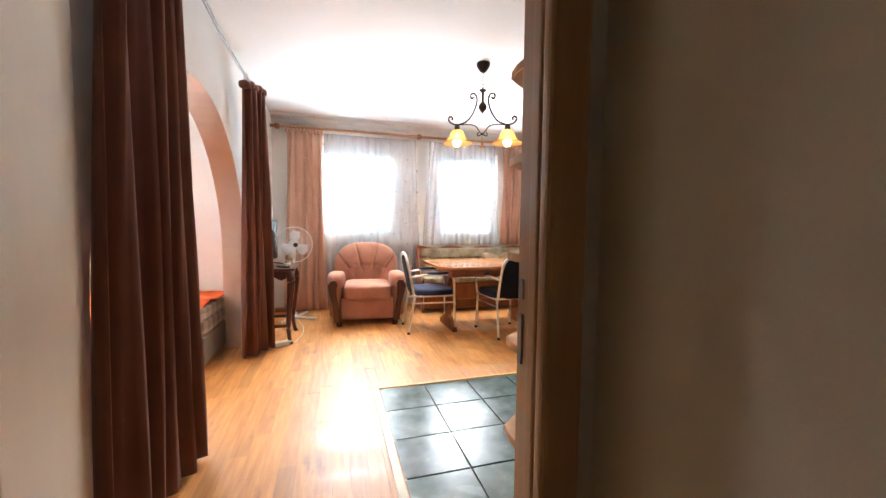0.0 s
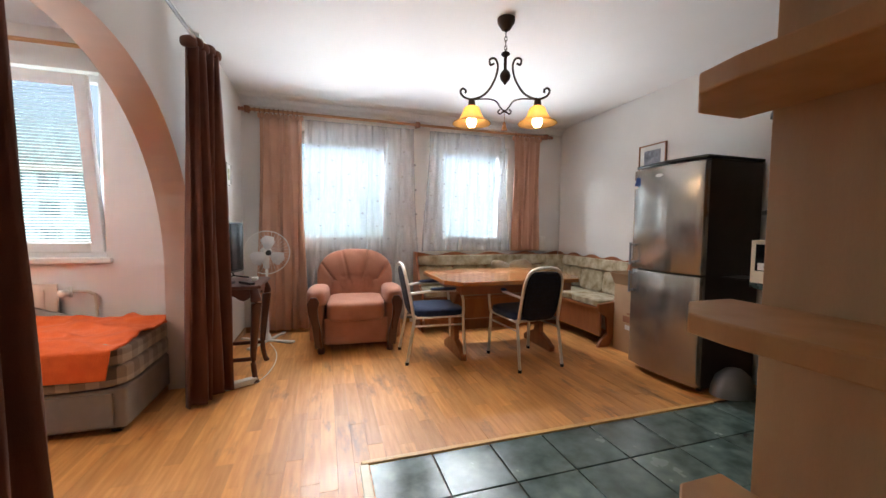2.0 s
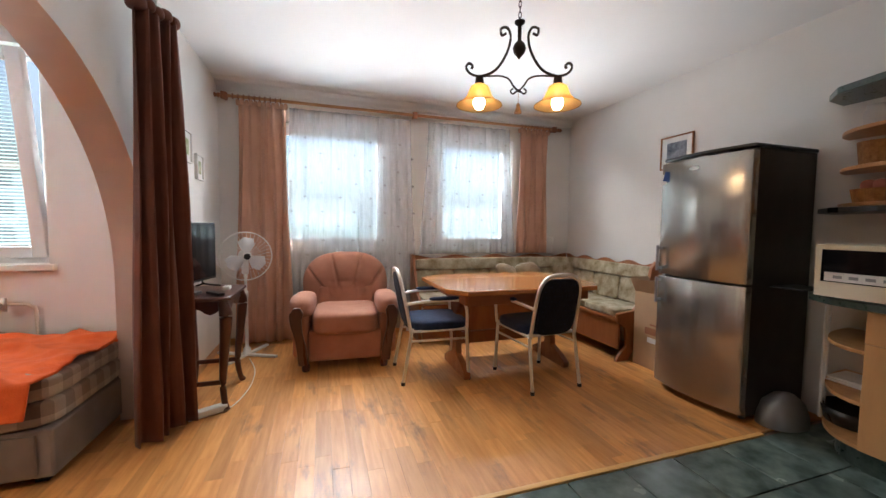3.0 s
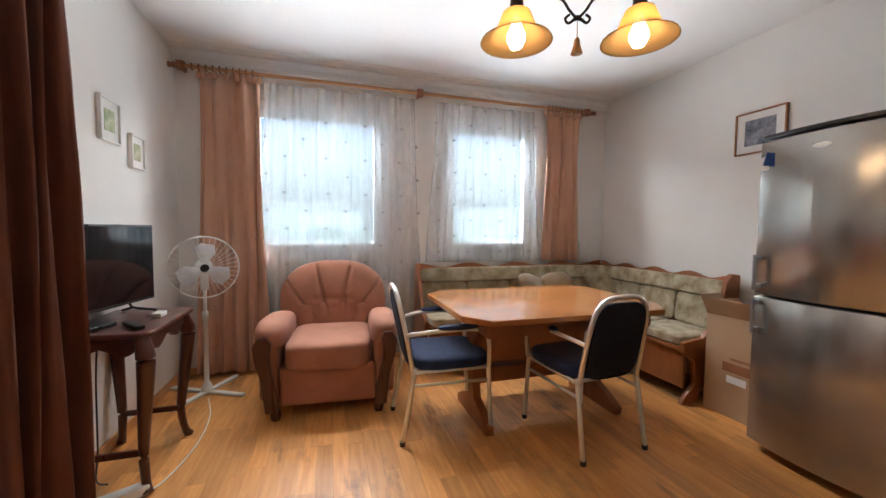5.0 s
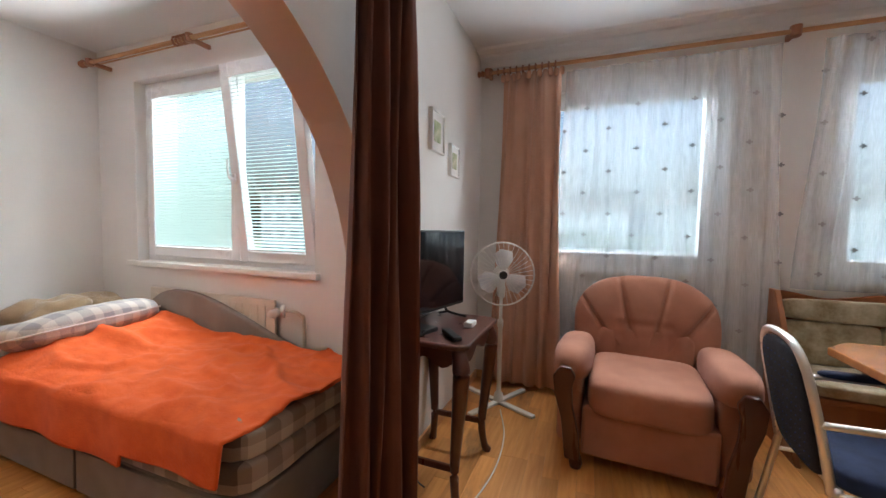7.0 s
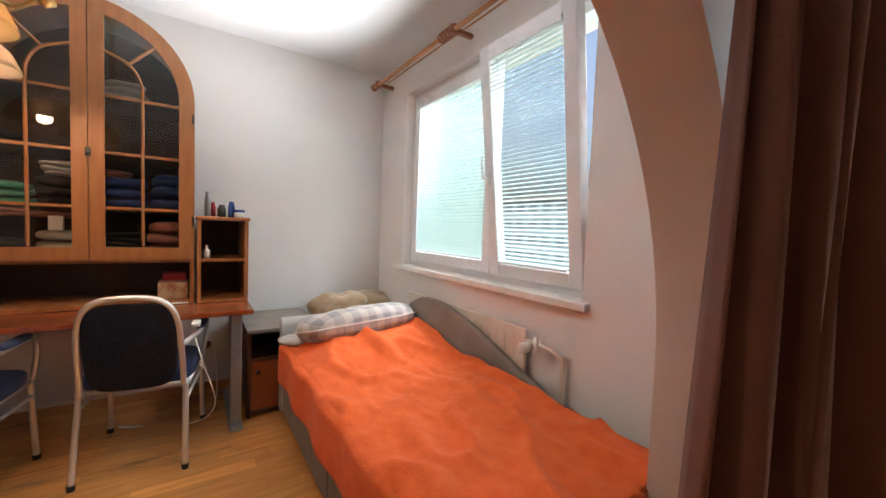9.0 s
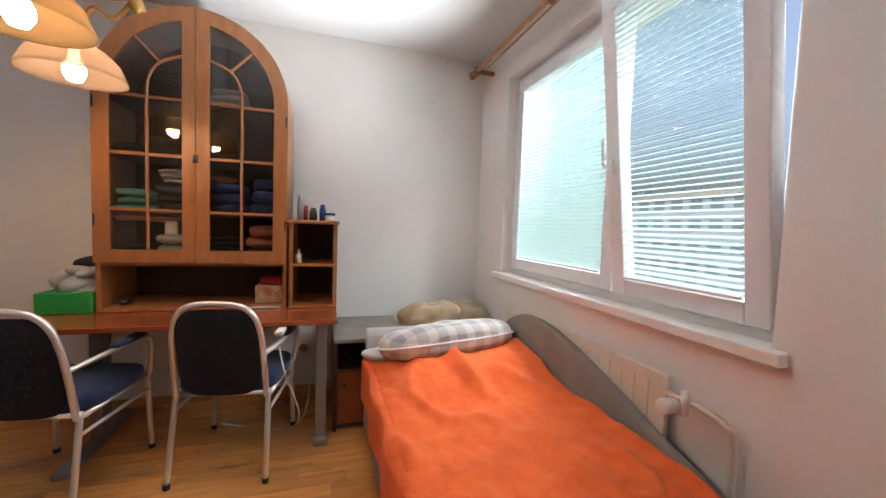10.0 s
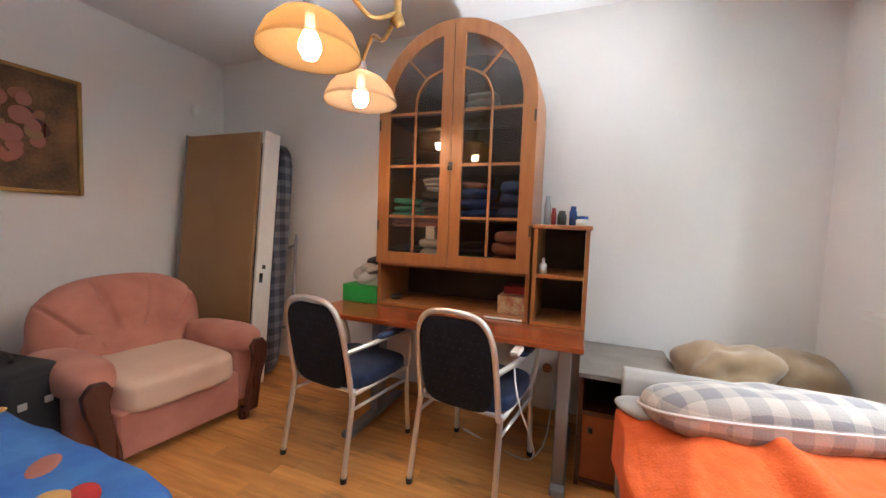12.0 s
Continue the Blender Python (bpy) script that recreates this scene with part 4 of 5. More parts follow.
for k, (yy, zz, mt) in enumerate(((0.565, 1.60, M_DKBLUE), (0.59, 1.585, M_PAPER))):
    solo("fridge_magnet", moved(B(-0.002, 0.002, -0.03, 0.03, -0.035, 0.035), pose(3.05 - 0.012 - 0.006 * (1 - k), 3.06 + yy, zz, 14 - 22 * k, 0, 12)), mt, "small picture card stuck to the fridge door", "magnet", "fridge cards")


# ---- pictures ----
def picture(label, x, y, z, w, h, axis, fmat, deep=0.02, art=((0.3, 0.35, 0.2), (0.7, 0.65, 0.5)), scale=18, mount=0.25):
    """Hangs on a wall; axis is the way that it faces."""
    rz = {"+x": 90, "-x": -90, "+y": 180, "-y": 0}[axis]
    p = thing("picture", label, "picture", "pictures", x, y, z, rz)
    f = 0.012 if w < 0.4 else 0.022
    part("frame", merge(B(-w / 2, -w / 2 + f, -deep, 0, -h / 2, h / 2, 0.003), B(w / 2 - f, w / 2, -deep, 0, -h / 2, h / 2, 0.003), B(-w / 2 + f, w / 2 - f, -deep, 0, -h / 2, -h / 2 + f, 0.003), B(-w / 2 + f, w / 2 - f, -deep, 0, h / 2 - f, h / 2, 0.003)), fmat, p)
    part("mount", B(-w / 2 + f, w / 2 - f, -deep * 0.5, -0.001, -h / 2 + f, h / 2 - f), M_PAPER if mount else M_ROD, p)
    q = 1 - mount * 2
    pr = part("print", B(-w / 2 * q + (f if not mount else 0), w / 2 * q - (f if not mount else 0), -deep * 0.5 - 0.002, -deep * 0.5, -h / 2 * q + (f if not mount else 0), h / 2 * q - (f if not mount else 0)), mat("art", art[0], art[1], 0.7, scale=scale, fine=60), p)
    return p


picture("small framed green print on the wall", -0.38, 4.72, 1.79, 0.20, 0.235, "+x", M_PAPER, 0.025, ((0.20, 0.28, 0.12), (0.6, 0.6, 0.42)))
picture("small framed green print on the wall", -0.38, 5.02, 1.675, 0.17, 0.205, "+x", M_PAPER, 0.025, ((0.20, 0.25, 0.12), (0.55, 0.5, 0.35)))
picture("framed dark photograph with a wide white mount", 3.68, 4.11, 1.92, 0.33, 0.30, "-x", M_OAK, 0.02, ((0.05, 0.06, 0.09), (0.35, 0.36, 0.4)), 12, 0.2)

# ---- television table, television, fan ----
tt = thing("console_table", "small dark mahogany table with curved cabriole legs", "side table", "", -0.185, 4.42)
part("tabletop", slab([(-0.185, -0.29), (0.165, -0.29), (0.205, -0.255), (0.205, 0.255), (0.165, 0.29), (-0.185, 0.29)], 0.726, 0.75, 0.007), M_MAHOG, tt)
for s in (-1, 1):
    wave = [(-0.17 + 0.34 * k / 12, 0.655 + 0.022 * math.cos(4 * math.pi * k / 12)) for k in range(13)]
    part("apron", slab_y(wave + [(0.17, 0.725), (-0.17, 0.725)], s * 0.245 - 0.01, s * 0.245 + 0.01), M_MAHOG, tt)
    wave = [(-0.23 + 0.46 * k / 16, 0.655 + 0.022 * math.cos(4 * math.pi * k / 16)) for k in range(17)]
    part("apron", slab_x(wave + [(0.23, 0.725), (-0.23, 0.725)], s * 0.16 - 0.01 , s * 0.16 + 0.01), M_MAHOG, tt)
for sx in (-1, 1):
    for sy in (-1, 1):
        bx, by = sx * 0.15, sy * 0.235
        part("leg", tube([(bx, by, 0.72), (bx + sx * 0.022, by + sy * 0.022, 0.64), (bx + sx * 0.02, by + sy * 0.02, 0.55), (bx + sx * 0.002, by + sy * 0.002, 0.34), (bx - sx * 0.01, by - sy * 0.01, 0.17), (bx + sx * 0.002, by + sy * 0.006, 0.05), (bx + sx * 0.016, by + sy * 0.026, 0.004)], [0.03, 0.038, 0.035, 0.027, 0.021, 0.019, 0.024], 10), M_MAHOG, tt, "", True)
for s in (-1, 1):
    part("stretcher", B(-0.13, 0.13, s * 0.225 - 0.009, s * 0.225 + 0.009, 0.165, 0.195, 0.004), M_MAHOG, tt)
tv = thing("television", "flat black television with a glossy screen, switched off", "television", "", -0.275, 4.42, 0.75, 78)
part("screen_frame", merge(B(-0.37, 0.37, 0.012, 0.045, 0.05, 0.475, 0.004), B(-0.2, 0.2, 0.046, 0.075, 0.08, 0.32, 0.01)), M_BLACK, tv)
part("screen", B(-0.358, 0.358, 0.008, 0.011, 0.068, 0.465), M_SCREEN, tv, "glossy dark screen")
for s in (-1, 1):
    part("foot", merge(tube([(s * 0.20, 0.03, 0.06), (s * 0.21, 0.02, 0.025), (s * 0.225, -0.09, 0.008)], 0.007, 6), tube([(s * 0.21, 0.02, 0.025), (s * 0.215, 0.08, 0.008)], 0.007, 6)), M_BLACK, tv)
solo("remote_control", moved(B(-0.02, 0.02, -0.08, 0.08, 0, 0.018, 0.004), pose(-0.09, 4.25, 0.751, 0, 0, 40)), M_BLACK, "black remote control lying on the small table", "remote")
solo("set_top_box", moved(B(-0.06, 0.06, -0.09, 0.09, 0, 0.02, 0.004), pose(-0.26, 4.24, 0.751, 0, 0, -15)), M_BLACK, "flat black receiver box on the small table", "receiver")
solo("phone_charger", B(-0.09, -0.045, 4.42, 4.50, 0.751, 0.776, 0.005), M_WHITE, "small white plastic box on the table", "charger")
fn = thing("pedestal_fan", "white standing fan with a wire cage on a cross foot", "fan", "", -0.09, 5.27, 0, 18)
part("foot", merge(*[moved(B(0.0, 0.30, -0.02, 0.02, 0.0, 0.022, 0.006), pose(0, 0, 0.0005 * k, 0, 0, 45 + 90 * k)) for k in range(4)]), M_WHITE, fn)
part("pole", merge(lathe([(0.04, 0.022), (0.03, 0.07), (0.016, 0.09), (0.016, 0.55), (0.021, 0.55), (0.021, 0.60), (0.012, 0.61), (0.012, 0.82), (0.001, 0.82)], 14)), M_WHITE, fn, "", True)
part("motor", merge(moved(lathe([(0.001, -0.08), (0.045, -0.07), (0.055, 0.0), (0.05, 0.05), (0.001, 0.06)], 18), Matrix.Translation((0, 0.03, 0.93)) @ pose(0, 0, 0, 90)), B(-0.025, 0.025, -0.02, 0.06, 0.76, 0.90, 0.008)), M_WHITE, fn, "", True)
wires = []
for k in range(36):
    a = 2 * math.pi * k / 36
    c, s = math.cos(a), math.sin(a)
    wires.append(tube([(0.03 * c, -0.115, 0.93 + 0.03 * s), (0.14 * c, -0.115, 0.93 + 0.14 * s), (0.212 * c, -0.075, 0.93 + 0.212 * s), (0.218 * c, -0.04, 0.93 + 0.218 * s)], 0.0018, 4, 3))
for r, y in ((0.218, -0.04), (0.217, -0.055), (0.11, -0.116)):
    wires.append(tube([(r * math.cos(2 * math.pi * q / 32), y, 0.93 + r * math.sin(2 * math.pi * q / 32)) for q in range(33)], 0.005 if r > 0.19 else 0.0015, 5, 1))
part("cage", merge(*wires), M_WHITE, fn)
for k in range(3):
    bl = []
    pts = [(0.03 * math.cos(a * 0.0174533) if r == 0 else r * math.cos(a * 0.0174533), (0.03 if r == 0 else r) * math.sin(a * 0.0174533)) for r, a in ((0, -30), (0.12, -36), (0.17, -22), (0.175, 6), (0.15, 30), (0.09, 34), (0, 30))]
    part("blade", moved(slab_y(pts, -0.006, 0.0), Matrix.Translation((0, -0.07, 0.93)) @ pose(0, 0, 0, 0, 30 + 120 * k) @ pose(0, 0, 0, 14)), M_FANG, fn, "translucent white blade", True)
part("hub", merge(moved(lathe([(0.001, 0.0), (0.03, 0.0), (0.032, 0.03), (0.001, 0.05)], 16), Matrix.Translation((0, -0.07, 0.93)) @ pose(0, 0, 0, 90))), M_WHITE, fn, "", True)
part("cage_badge", moved(lathe([(0.001, 0.0), (0.028, 0.0), (0.026, 0.006), (0.001, 0.007)], 16), Matrix.Translation((0, -0.114, 0.93)) @ pose(0, 0, 0, 90)), M_BLACK, fn, "dark round badge")
solo("power_strip", moved(B(-0.03, 0.03, -0.11, 0.11, 0, 0.045, 0.008), pose(-0.12, 4.13, 0.001, 0, 0, -62)), M_WHITE, "white power strip lying on the floor", "power strip")
solo("cable", tube([(-0.20, 4.22, 0.04), (-0.28, 4.30, 0.02), (-0.33, 4.42, 0.10), (-0.34, 4.45, 0.45), (-0.33, 4.46, 0.72)], 0.004, 6), M_BLACK, "black television cable hanging to the strip", "cable")
solo("cable", tube([(-0.10, 4.14, 0.03), (0.0, 4.20, 0.006), (0.06, 4.50, 0.006), (0.04, 4.85, 0.006), (-0.05, 5.15, 0.01)], 0.004, 6), M_WHITE, "white fan cable lying on the floor", "cable")


# ---- kitchen ----
def ring_x(outer, inner, x0, x1):
    """A closed flat frame between two outlines in (y, z)."""
    bm = bmesh.new()
    n = len(outer)
    V = [[bm.verts.new((x, y, z)) for y, z in line] for x in (x0, x1) for line in (outer, inner)]
    for i in range(n):
        j = (i + 1) % n
        for a, b in ((0, 1), (3, 2), (2, 0), (1, 3)):
            bm.faces.new((V[a][i], V[a][j], V[b][j], V[b][i]))
    bmesh.ops.recalc_face_normals(bm, faces=bm.faces[:])
    return bm


tu = thing("shelf_cabinet", "tall pale beech cabinet with open end shelves by the doorway", "cabinet", "", 0, 0)
part("side_panel", B(1.12, 1.138, 0.965, 1.47, 0.0, 2.2, 0.002), M_PANEL, tu)
part("body", B(1.14, 1.75, 0.965, 1.46, 0.08, 2.2, 0.003), M_PANEL, tu)
part("plinth", B(1.15, 1.74, 1.05, 1.42, 0, 0.078), M_TOPG, tu)
for z in (0.10, 0.45, 0.765, 1.06, 1.375, 1.66):
    part("shelf", slab([(1.119, 1.04), (1.119, 1.515), (1.03, 1.515), (0.955, 1.455), (0.945, 1.40), (0.945, 1.04)], z, z + 0.028, 0.003), M_TAN, tu, "beech shelf with a cut corner")

for y0, y1 in ((1.05, 1.55), (1.56, 2.06), (2.07, 2.55)):
    c = thing("base_cabinet", "beech kitchen base cabinet with a drawer and door", "cabinet", "base cabinets", 3.10, y0)
    w = y1 - y0
    part("body", B(0.02, 0.56, 0.0, w, 0.12, 0.825), M_TAN, c)
    part("plinth", B(0.06, 0.55, 0.0, w, 0, 0.118), M_TOPG, c)
    d = part("door", B(0.0, 0.018, 0.003, w - 0.003, 0.125, 0.66, 0.003), M_TAN, c)
    part("handle", tube([(-0.025, w * 0.3, 0.62), (-0.025, w * 0.7, 0.62)], 0.005, 6), M_CHROME, d)
    d = part("drawer", B(0.0, 0.018, 0.003, w - 0.003, 0.665, 0.82, 0.003), M_TAN, c)
    part("handle", merge(tube([(-0.025, w * 0.3, 0.76), (-0.025, w * 0.7, 0.76)], 0.005, 6), tube([(0, w * 0.32, 0.76), (-0.025, w * 0.32, 0.76)], 0.004, 6), tube([(0, w * 0.68, 0.76), (-0.025, w * 0.68, 0.76)], 0.004, 6)), M_CHROME, d)


def quarter(x_wall, y0, r_x, r_y, n=10):
    return [(x_wall, y0)] + [(x_wall - r_x * math.cos(0.5 * math.pi * k / n), y0 + r_y * math.sin(0.5 * math.pi * k / n)) for k in range(n + 1)]


es = thing("end_shelf", "rounded beech end shelf of the kitchen row", "shelf", "", 0, 0)
for z in (0.12, 0.34, 0.60):
    part("shelf", slab(quarter(3.66, 2.552, 0.54, 0.31), z, z + 0.02, 0.002), M_TAN, es)
part("plinth", slab(quarter(3.64, 2.552, 0.46, 0.25), 0, 0.118), M_TOPG, es)
for px, py in ((3.31, 2.80), (3.40, 2.83)):
    part("rail", tube([(px, py, 0.14), (px, py, 0.825)], 0.009, 8), M_PVC, es, "thin white upright rail")
solo("worktop", slab([(3.66, 1.05), (3.06, 1.05), (3.06, 2.56), (3.09, 2.70), (3.18, 2.82), (3.32, 2.89), (3.66, 2.90)], 0.828, 0.866, 0.005), M_TOPG, "dark green laminate kitchen worktop with a rounded end", "worktop")
solo("magazine_pile", merge(*[moved(B(-0.10, 0.10, -0.13, 0.13, 0.006 * k, 0.006 * k + 0.005), pose(3.42, 2.66, 0.361, 0, 0, 7 * (k % 3) - 6)) for k in range(5)]), M_PAPER, "pile of magazines lying on the end shelf", "magazines")
solo("black_tray", lathe([(0.001, 0.142), (0.13, 0.142), (0.15, 0.23), (0.155, 0.232), (0.135, 0.15), (0.001, 0.148)], 24, 3.40, 2.68), M_BLACK, "round black plastic bowl on the low shelf", "bowl", smooth=True)
solo("metal_bowl", moved(lathe([(0.19, 0.0), (0.185, 0.05), (0.15, 0.13), (0.08, 0.18), (0.001, 0.195)], 24), pose(3.33, 2.99, 0.004) @ Matrix.Diagonal((0.9, 0.62, 1, 1))), M_GREYM, "upturned dull metal bowl beside the fridge", "bowl", smooth=True)
solo("dark_tray", B(3.16, 3.40, 2.84, 3.0, 0.868, 0.876, 0.002), M_BLACK, "flat dark tray poking over the worktop", "tray")
mw = thing("microwave_oven", "cream microwave oven with a black window on the worktop", "microwave", "", 3.04, 2.26, 0.867)
part("body", B(0.012, 0.36, 0.0, 0.47, 0.008, 0.275, 0.008), M_CREAM, mw)
part("door", ring_x([(0.12, 0.01), (0.468, 0.01), (0.468, 0.273), (0.12, 0.273)], [(0.145, 0.085), (0.445, 0.085), (0.445, 0.25), (0.145, 0.25)], 0.0, 0.011), M_CREAM, mw)
part("window", B(0.004, 0.011, 0.145, 0.445, 0.085, 0.25), M_SCREEN, mw, "dark glass window")
part("label_strip", B(0.001, 0.0035, 0.16, 0.43, 0.09, 0.135), M_PAPER, mw, "white printed label strip")
part("printed_bar", merge(*[B(0.0, 0.0008, 0.18 + 0.06 * k, 0.215 + 0.06 * k, 0.105, 0.12) for k in range(4)]), M_GREYM, mw, "grey unreadable print")
part("control_panel", B(0.001, 0.011, 0.0, 0.118, 0.01, 0.273), M_CREAM, mw)
for z in (0.19, 0.08):
    part("knob", moved(lathe([(0.001, 0.03), (0.03, 0.028), (0.034, 0.0), (0.001, 0.0)], 18), Matrix.Translation((0.0, 0.06, z)) @ pose(0, 0, 0, 0, -90)), M_WHITE, mw)
part("foot", merge(*[B(a, a + 0.03, b, b + 0.03, 0, 0.008) for a in (0.03, 0.3) for b in (0.03, 0.41)]), M_BLACK, mw)
for x, w in ((3.20, 0.05), (3.28, 0.09)):
    solo("spice_jar", lathe([(0.001, 1.144), (0.035, 1.144), (0.035, 1.175), (0.028, 1.185), (0.001, 1.187)], 14, x, 2.44 - w), M_WHITE, "small white jar lid on the microwave", "jar", "jars on the microwave", True)
wc = thing("wall_cabinet", "beech kitchen wall cabinet with rounded open end shelves", "cabinet", "", 0, 0.22)
part("body", B(3.34, 3.66, 1.05, 2.36, 1.35, 1.98, 0.003), M_TAN, wc)
for y0 in (1.055, 1.49, 1.925):
    part("door", B(3.32, 3.338, y0, y0 + 0.43, 1.352, 1.978, 0.003), M_TAN, wc)
for z in (1.35, 1.555, 1.765):
    part("shelf", slab(quarter(3.66, 2.362, 0.32, 0.34), z, z + 0.02, 0.002), M_TAN, wc)
part("cornice", slab([(3.66, 1.05), (3.29, 1.05), (3.29, 2.40), (3.35, 2.62), (3.48, 2.72), (3.66, 2.74)], 1.983, 2.02, 0.004), M_TOPG, wc, "dark green cornice board")
part("light_rail", slab([(3.66, 1.05), (3.29, 1.05), (3.29, 2.40), (3.35, 2.62), (3.48, 2.74), (3.66, 2.76)], 1.315, 1.345, 0.004), M_BLACK, wc, "dark lower board")
solo("splashback", B(3.665, 3.679, 1.05, 2.50, 0.87, 1.31), M_TOPG, "dark green splashback panel behind the worktop", "splashback")
for z, r, h in ((1.372, 0.10, 0.075), (1.577, 0.085, 0.13)):
    solo("wicker_basket", lathe([(0.001, z), (r * 0.85, z), (r, z + h), (r * 0.93, z + h), (r * 0.8, z + 0.01), (0.001, z + 0.008)], 18, 3.50, 2.72), M_BASKET, "brown wicker basket on the kitchen shelf", "basket", "wicker baskets")
solo("onion_heap", merge(*[moved(cushion(0.07, 0.07, 0.065, 4, 2.2, 0.003), pose(3.46 + 0.055 * (k % 3), 2.68 + 0.05 * (k // 3), 1.465)) for k in range(6)]), M_PINKC, "dark red onions heaped in a basket", "onions", smooth=True)
for x, y in ((3.45, 2.72), (3.54, 2.68)):
    solo("glass_jar", lathe([(0.001, 1.787), (0.045, 1.787), (0.048, 1.86), (0.036, 1.875), (0.036, 1.90), (0.001, 1.90)], 16, x, y), M_FANG, "clear glass jar on the kitchen shelf", "jar", "glass jars", True)
solo("purple_box", B(3.44, 3.56, 2.58, 2.68, 2.022, 2.14, 0.006), mat("lilac_plastic", (0.35, 0.2, 0.42), rough=0.4), "lilac plastic box on the wall cabinet", "box")

# ---- bed ----
bed = thing("bed", "grey upholstered single bed with a curved back board", "bed", "", 0, 0)
part("base", B(-2.56, -0.60, 3.60, 4.44, 0.04, 0.27, 0.012), M_GREYBED, bed)
part("drawer_front", merge(B(-1.58, -0.66, 3.585, 3.601, 0.06, 0.25, 0.004), B(-2.52, -1.60, 3.585, 3.601, 0.06, 0.25, 0.004)), M_GREYBED, bed)
part("foot", merge(*[B(a, a + 0.05, b, b + 0.05, 0, 0.042) for a in (-2.5, -0.7) for b in (3.65, 4.35)]), M_BLACK, bed)
part("mattress", cushion(1.94, 0.86, 0.13, 14, 12, 0.006, (-1.57, 4.01, 0.335), 3), M_PLAIDB, bed, "beige checked lower mattress", True)
part("mattress", cushion(1.93, 0.85, 0.12, 14, 10, 0.008, (-1.57, 4.01, 0.445), 7), M_PLAIDB, bed, "beige checked upper mattress", True)
crv = [(-2.60, 0.56), (-2.50, 0.68), (-2.35, 0.755), (-2.2, 0.77), (-2.05, 0.76), (-1.85, 0.715), (-1.6, 0.635), (-1.35, 0.545), (-1.1, 0.475), (-0.85, 0.44), (-0.62, 0.43)]
part("back_board", slab_y([(p.x, p.y) for p in smooth_path([(a, b, 0) for a, b in crv], 4)] + [(-0.62, 0.05), (-2.60, 0.05)], 4.445, 4.495, 0.012), M_GREYBED, bed, "curved grey padded side board", True)
part("headboard", merge(moved(slab_y([(-2.64, 0.04), (-2.58, 0.04), (-2.58, 0.60), (-2.60, 0.635), (-2.625, 0.64), (-2.65, 0.62), (-2.64, 0.56)], 3.58, 4.44, 0.008), Matrix())), M_GREYL, bed, "pale grey headboard with a rolled top")


def blanket():
    bm = bmesh.new()
    nx, ny = 130, 90
    grid = []
    for i in range(nx + 1):
        row = []
        u = i / nx
        x = -2.46 + 1.83 * u
        for j in range(ny + 1):
            v = j / ny
            s = -0.22 + 1.12 * v  # across the bed, from the open side
            if s < 0.0:
                y, z = 3.565 + 0.010 * math.sin(14 * x + 2) - 0.01 * abs(s), 0.505 + s * (1.0 if x < -1.2 else 0.75)
            else:
                y, z = 3.585 + s * 0.93, 0.515
                z -= 0.02 * math.exp(-s * 25)
            z += 0.085 * math.exp(-((x + 2.2) / 0.28) ** 2) * max(0, min(1, s * 4)) * (1 if s > 0 else 0)
            if s > 0:
                q = Vector((x * 2.4 + s * 1.2, s * 3.2 - x * 0.8, 0.3))
                n1 = noise.noise(q * 1.3)
                z += 0.034 * (1 - abs(n1)) ** 5 - 0.014 + 0.014 * noise.noise(q * 2.7) + 0.006 * noise.noise(q * 7) + 0.0025 * noise.noise(q * 16)
                z += 0.016 * math.exp(-((s - 0.35 - 0.25 * (x + 2.4)) / 0.035) ** 2) * math.exp(-((x + 1.9) / 0.35) ** 2)
            y2 = y + 0.006 * noise.noise(Vector((x * 4, z * 3, 2)))
            x2 = x + (0.14 * (v - 0.3) if u > 0.9 else 0) * (u - 0.9) * 10 + 0.012 * noise.noise(Vector((y * 5, 1, u * 3)))
            row.append(bm.verts.new((min(x2, -0.605), min(y2, 4.44), z)))
        grid.append(row)
    for a, b in zip(grid, grid[1:]):
        for j in range(ny):
            bm.faces.new((a[j], b[j], b[j + 1], a[j + 1]))
    return bm


bl = solo("blanket", blanket(), M_ORANGE, "bright orange knitted blanket spread over the bed", "blanket", "", True)
so = bl.modifiers.new("thickness", "SOLIDIFY")
so.thickness, so.offset = 0.012, 1
sheet = solo("bed_sheet", moved(cushion(0.20, 0.50, 0.05, 8, 3, 0.02), pose(-2.45, 3.80, 0.53)), M_GREYL, "crumpled grey sheet under the pillow", "sheet", "", True)
pl = thing("pillow", "grey checked pillow lying across the bed head", "pillow", "", -2.36, 4.02, 0.625, 14)
bm = cushion(0.36, 0.82, 0.20, 16, 2.7, 0.014, (0, 0, 0), 5)
part("case", moved(bm, pose(0, 0, 0, 0, -14)), M_PLAIDP, pl, "", True)
part("piping", moved(tube([(0.178 * math.copysign(abs(math.cos(a)) ** 0.7, math.cos(a)), 0.418 * math.copysign(abs(math.sin(a)) ** 0.7, math.sin(a)), 0) for a in [2 * math.pi * k / 40 for k in range(41)]], 0.006, 6, 1), pose(0, 0, 0, 0, -14)), M_PAPER, pl, "pale piping")
solo("plush_cushion", moved(cushion(0.28, 0.40, 0.21, 14, 2.6, 0.05, (0, 0, 0), 11), pose(-2.88, 4.04, 0.615, 6, 24, -8)), M_FUR, "tan plush cushion behind the headboard", "cushion", "plush cushions", True)
solo("plush_cushion", moved(cushion(0.32, 0.36, 0.26, 14, 2.5, 0.02, (0, 0, 0), 15), pose(-2.98, 4.34, 0.57, 0, 20, 0)), M_FUR, "brown plush cushion in the corner", "cushion", "plush cushions", True)
ns = thing("nightstand", "dark wooden nightstand with an open slot", "nightstand", "", -2.66, 3.40)
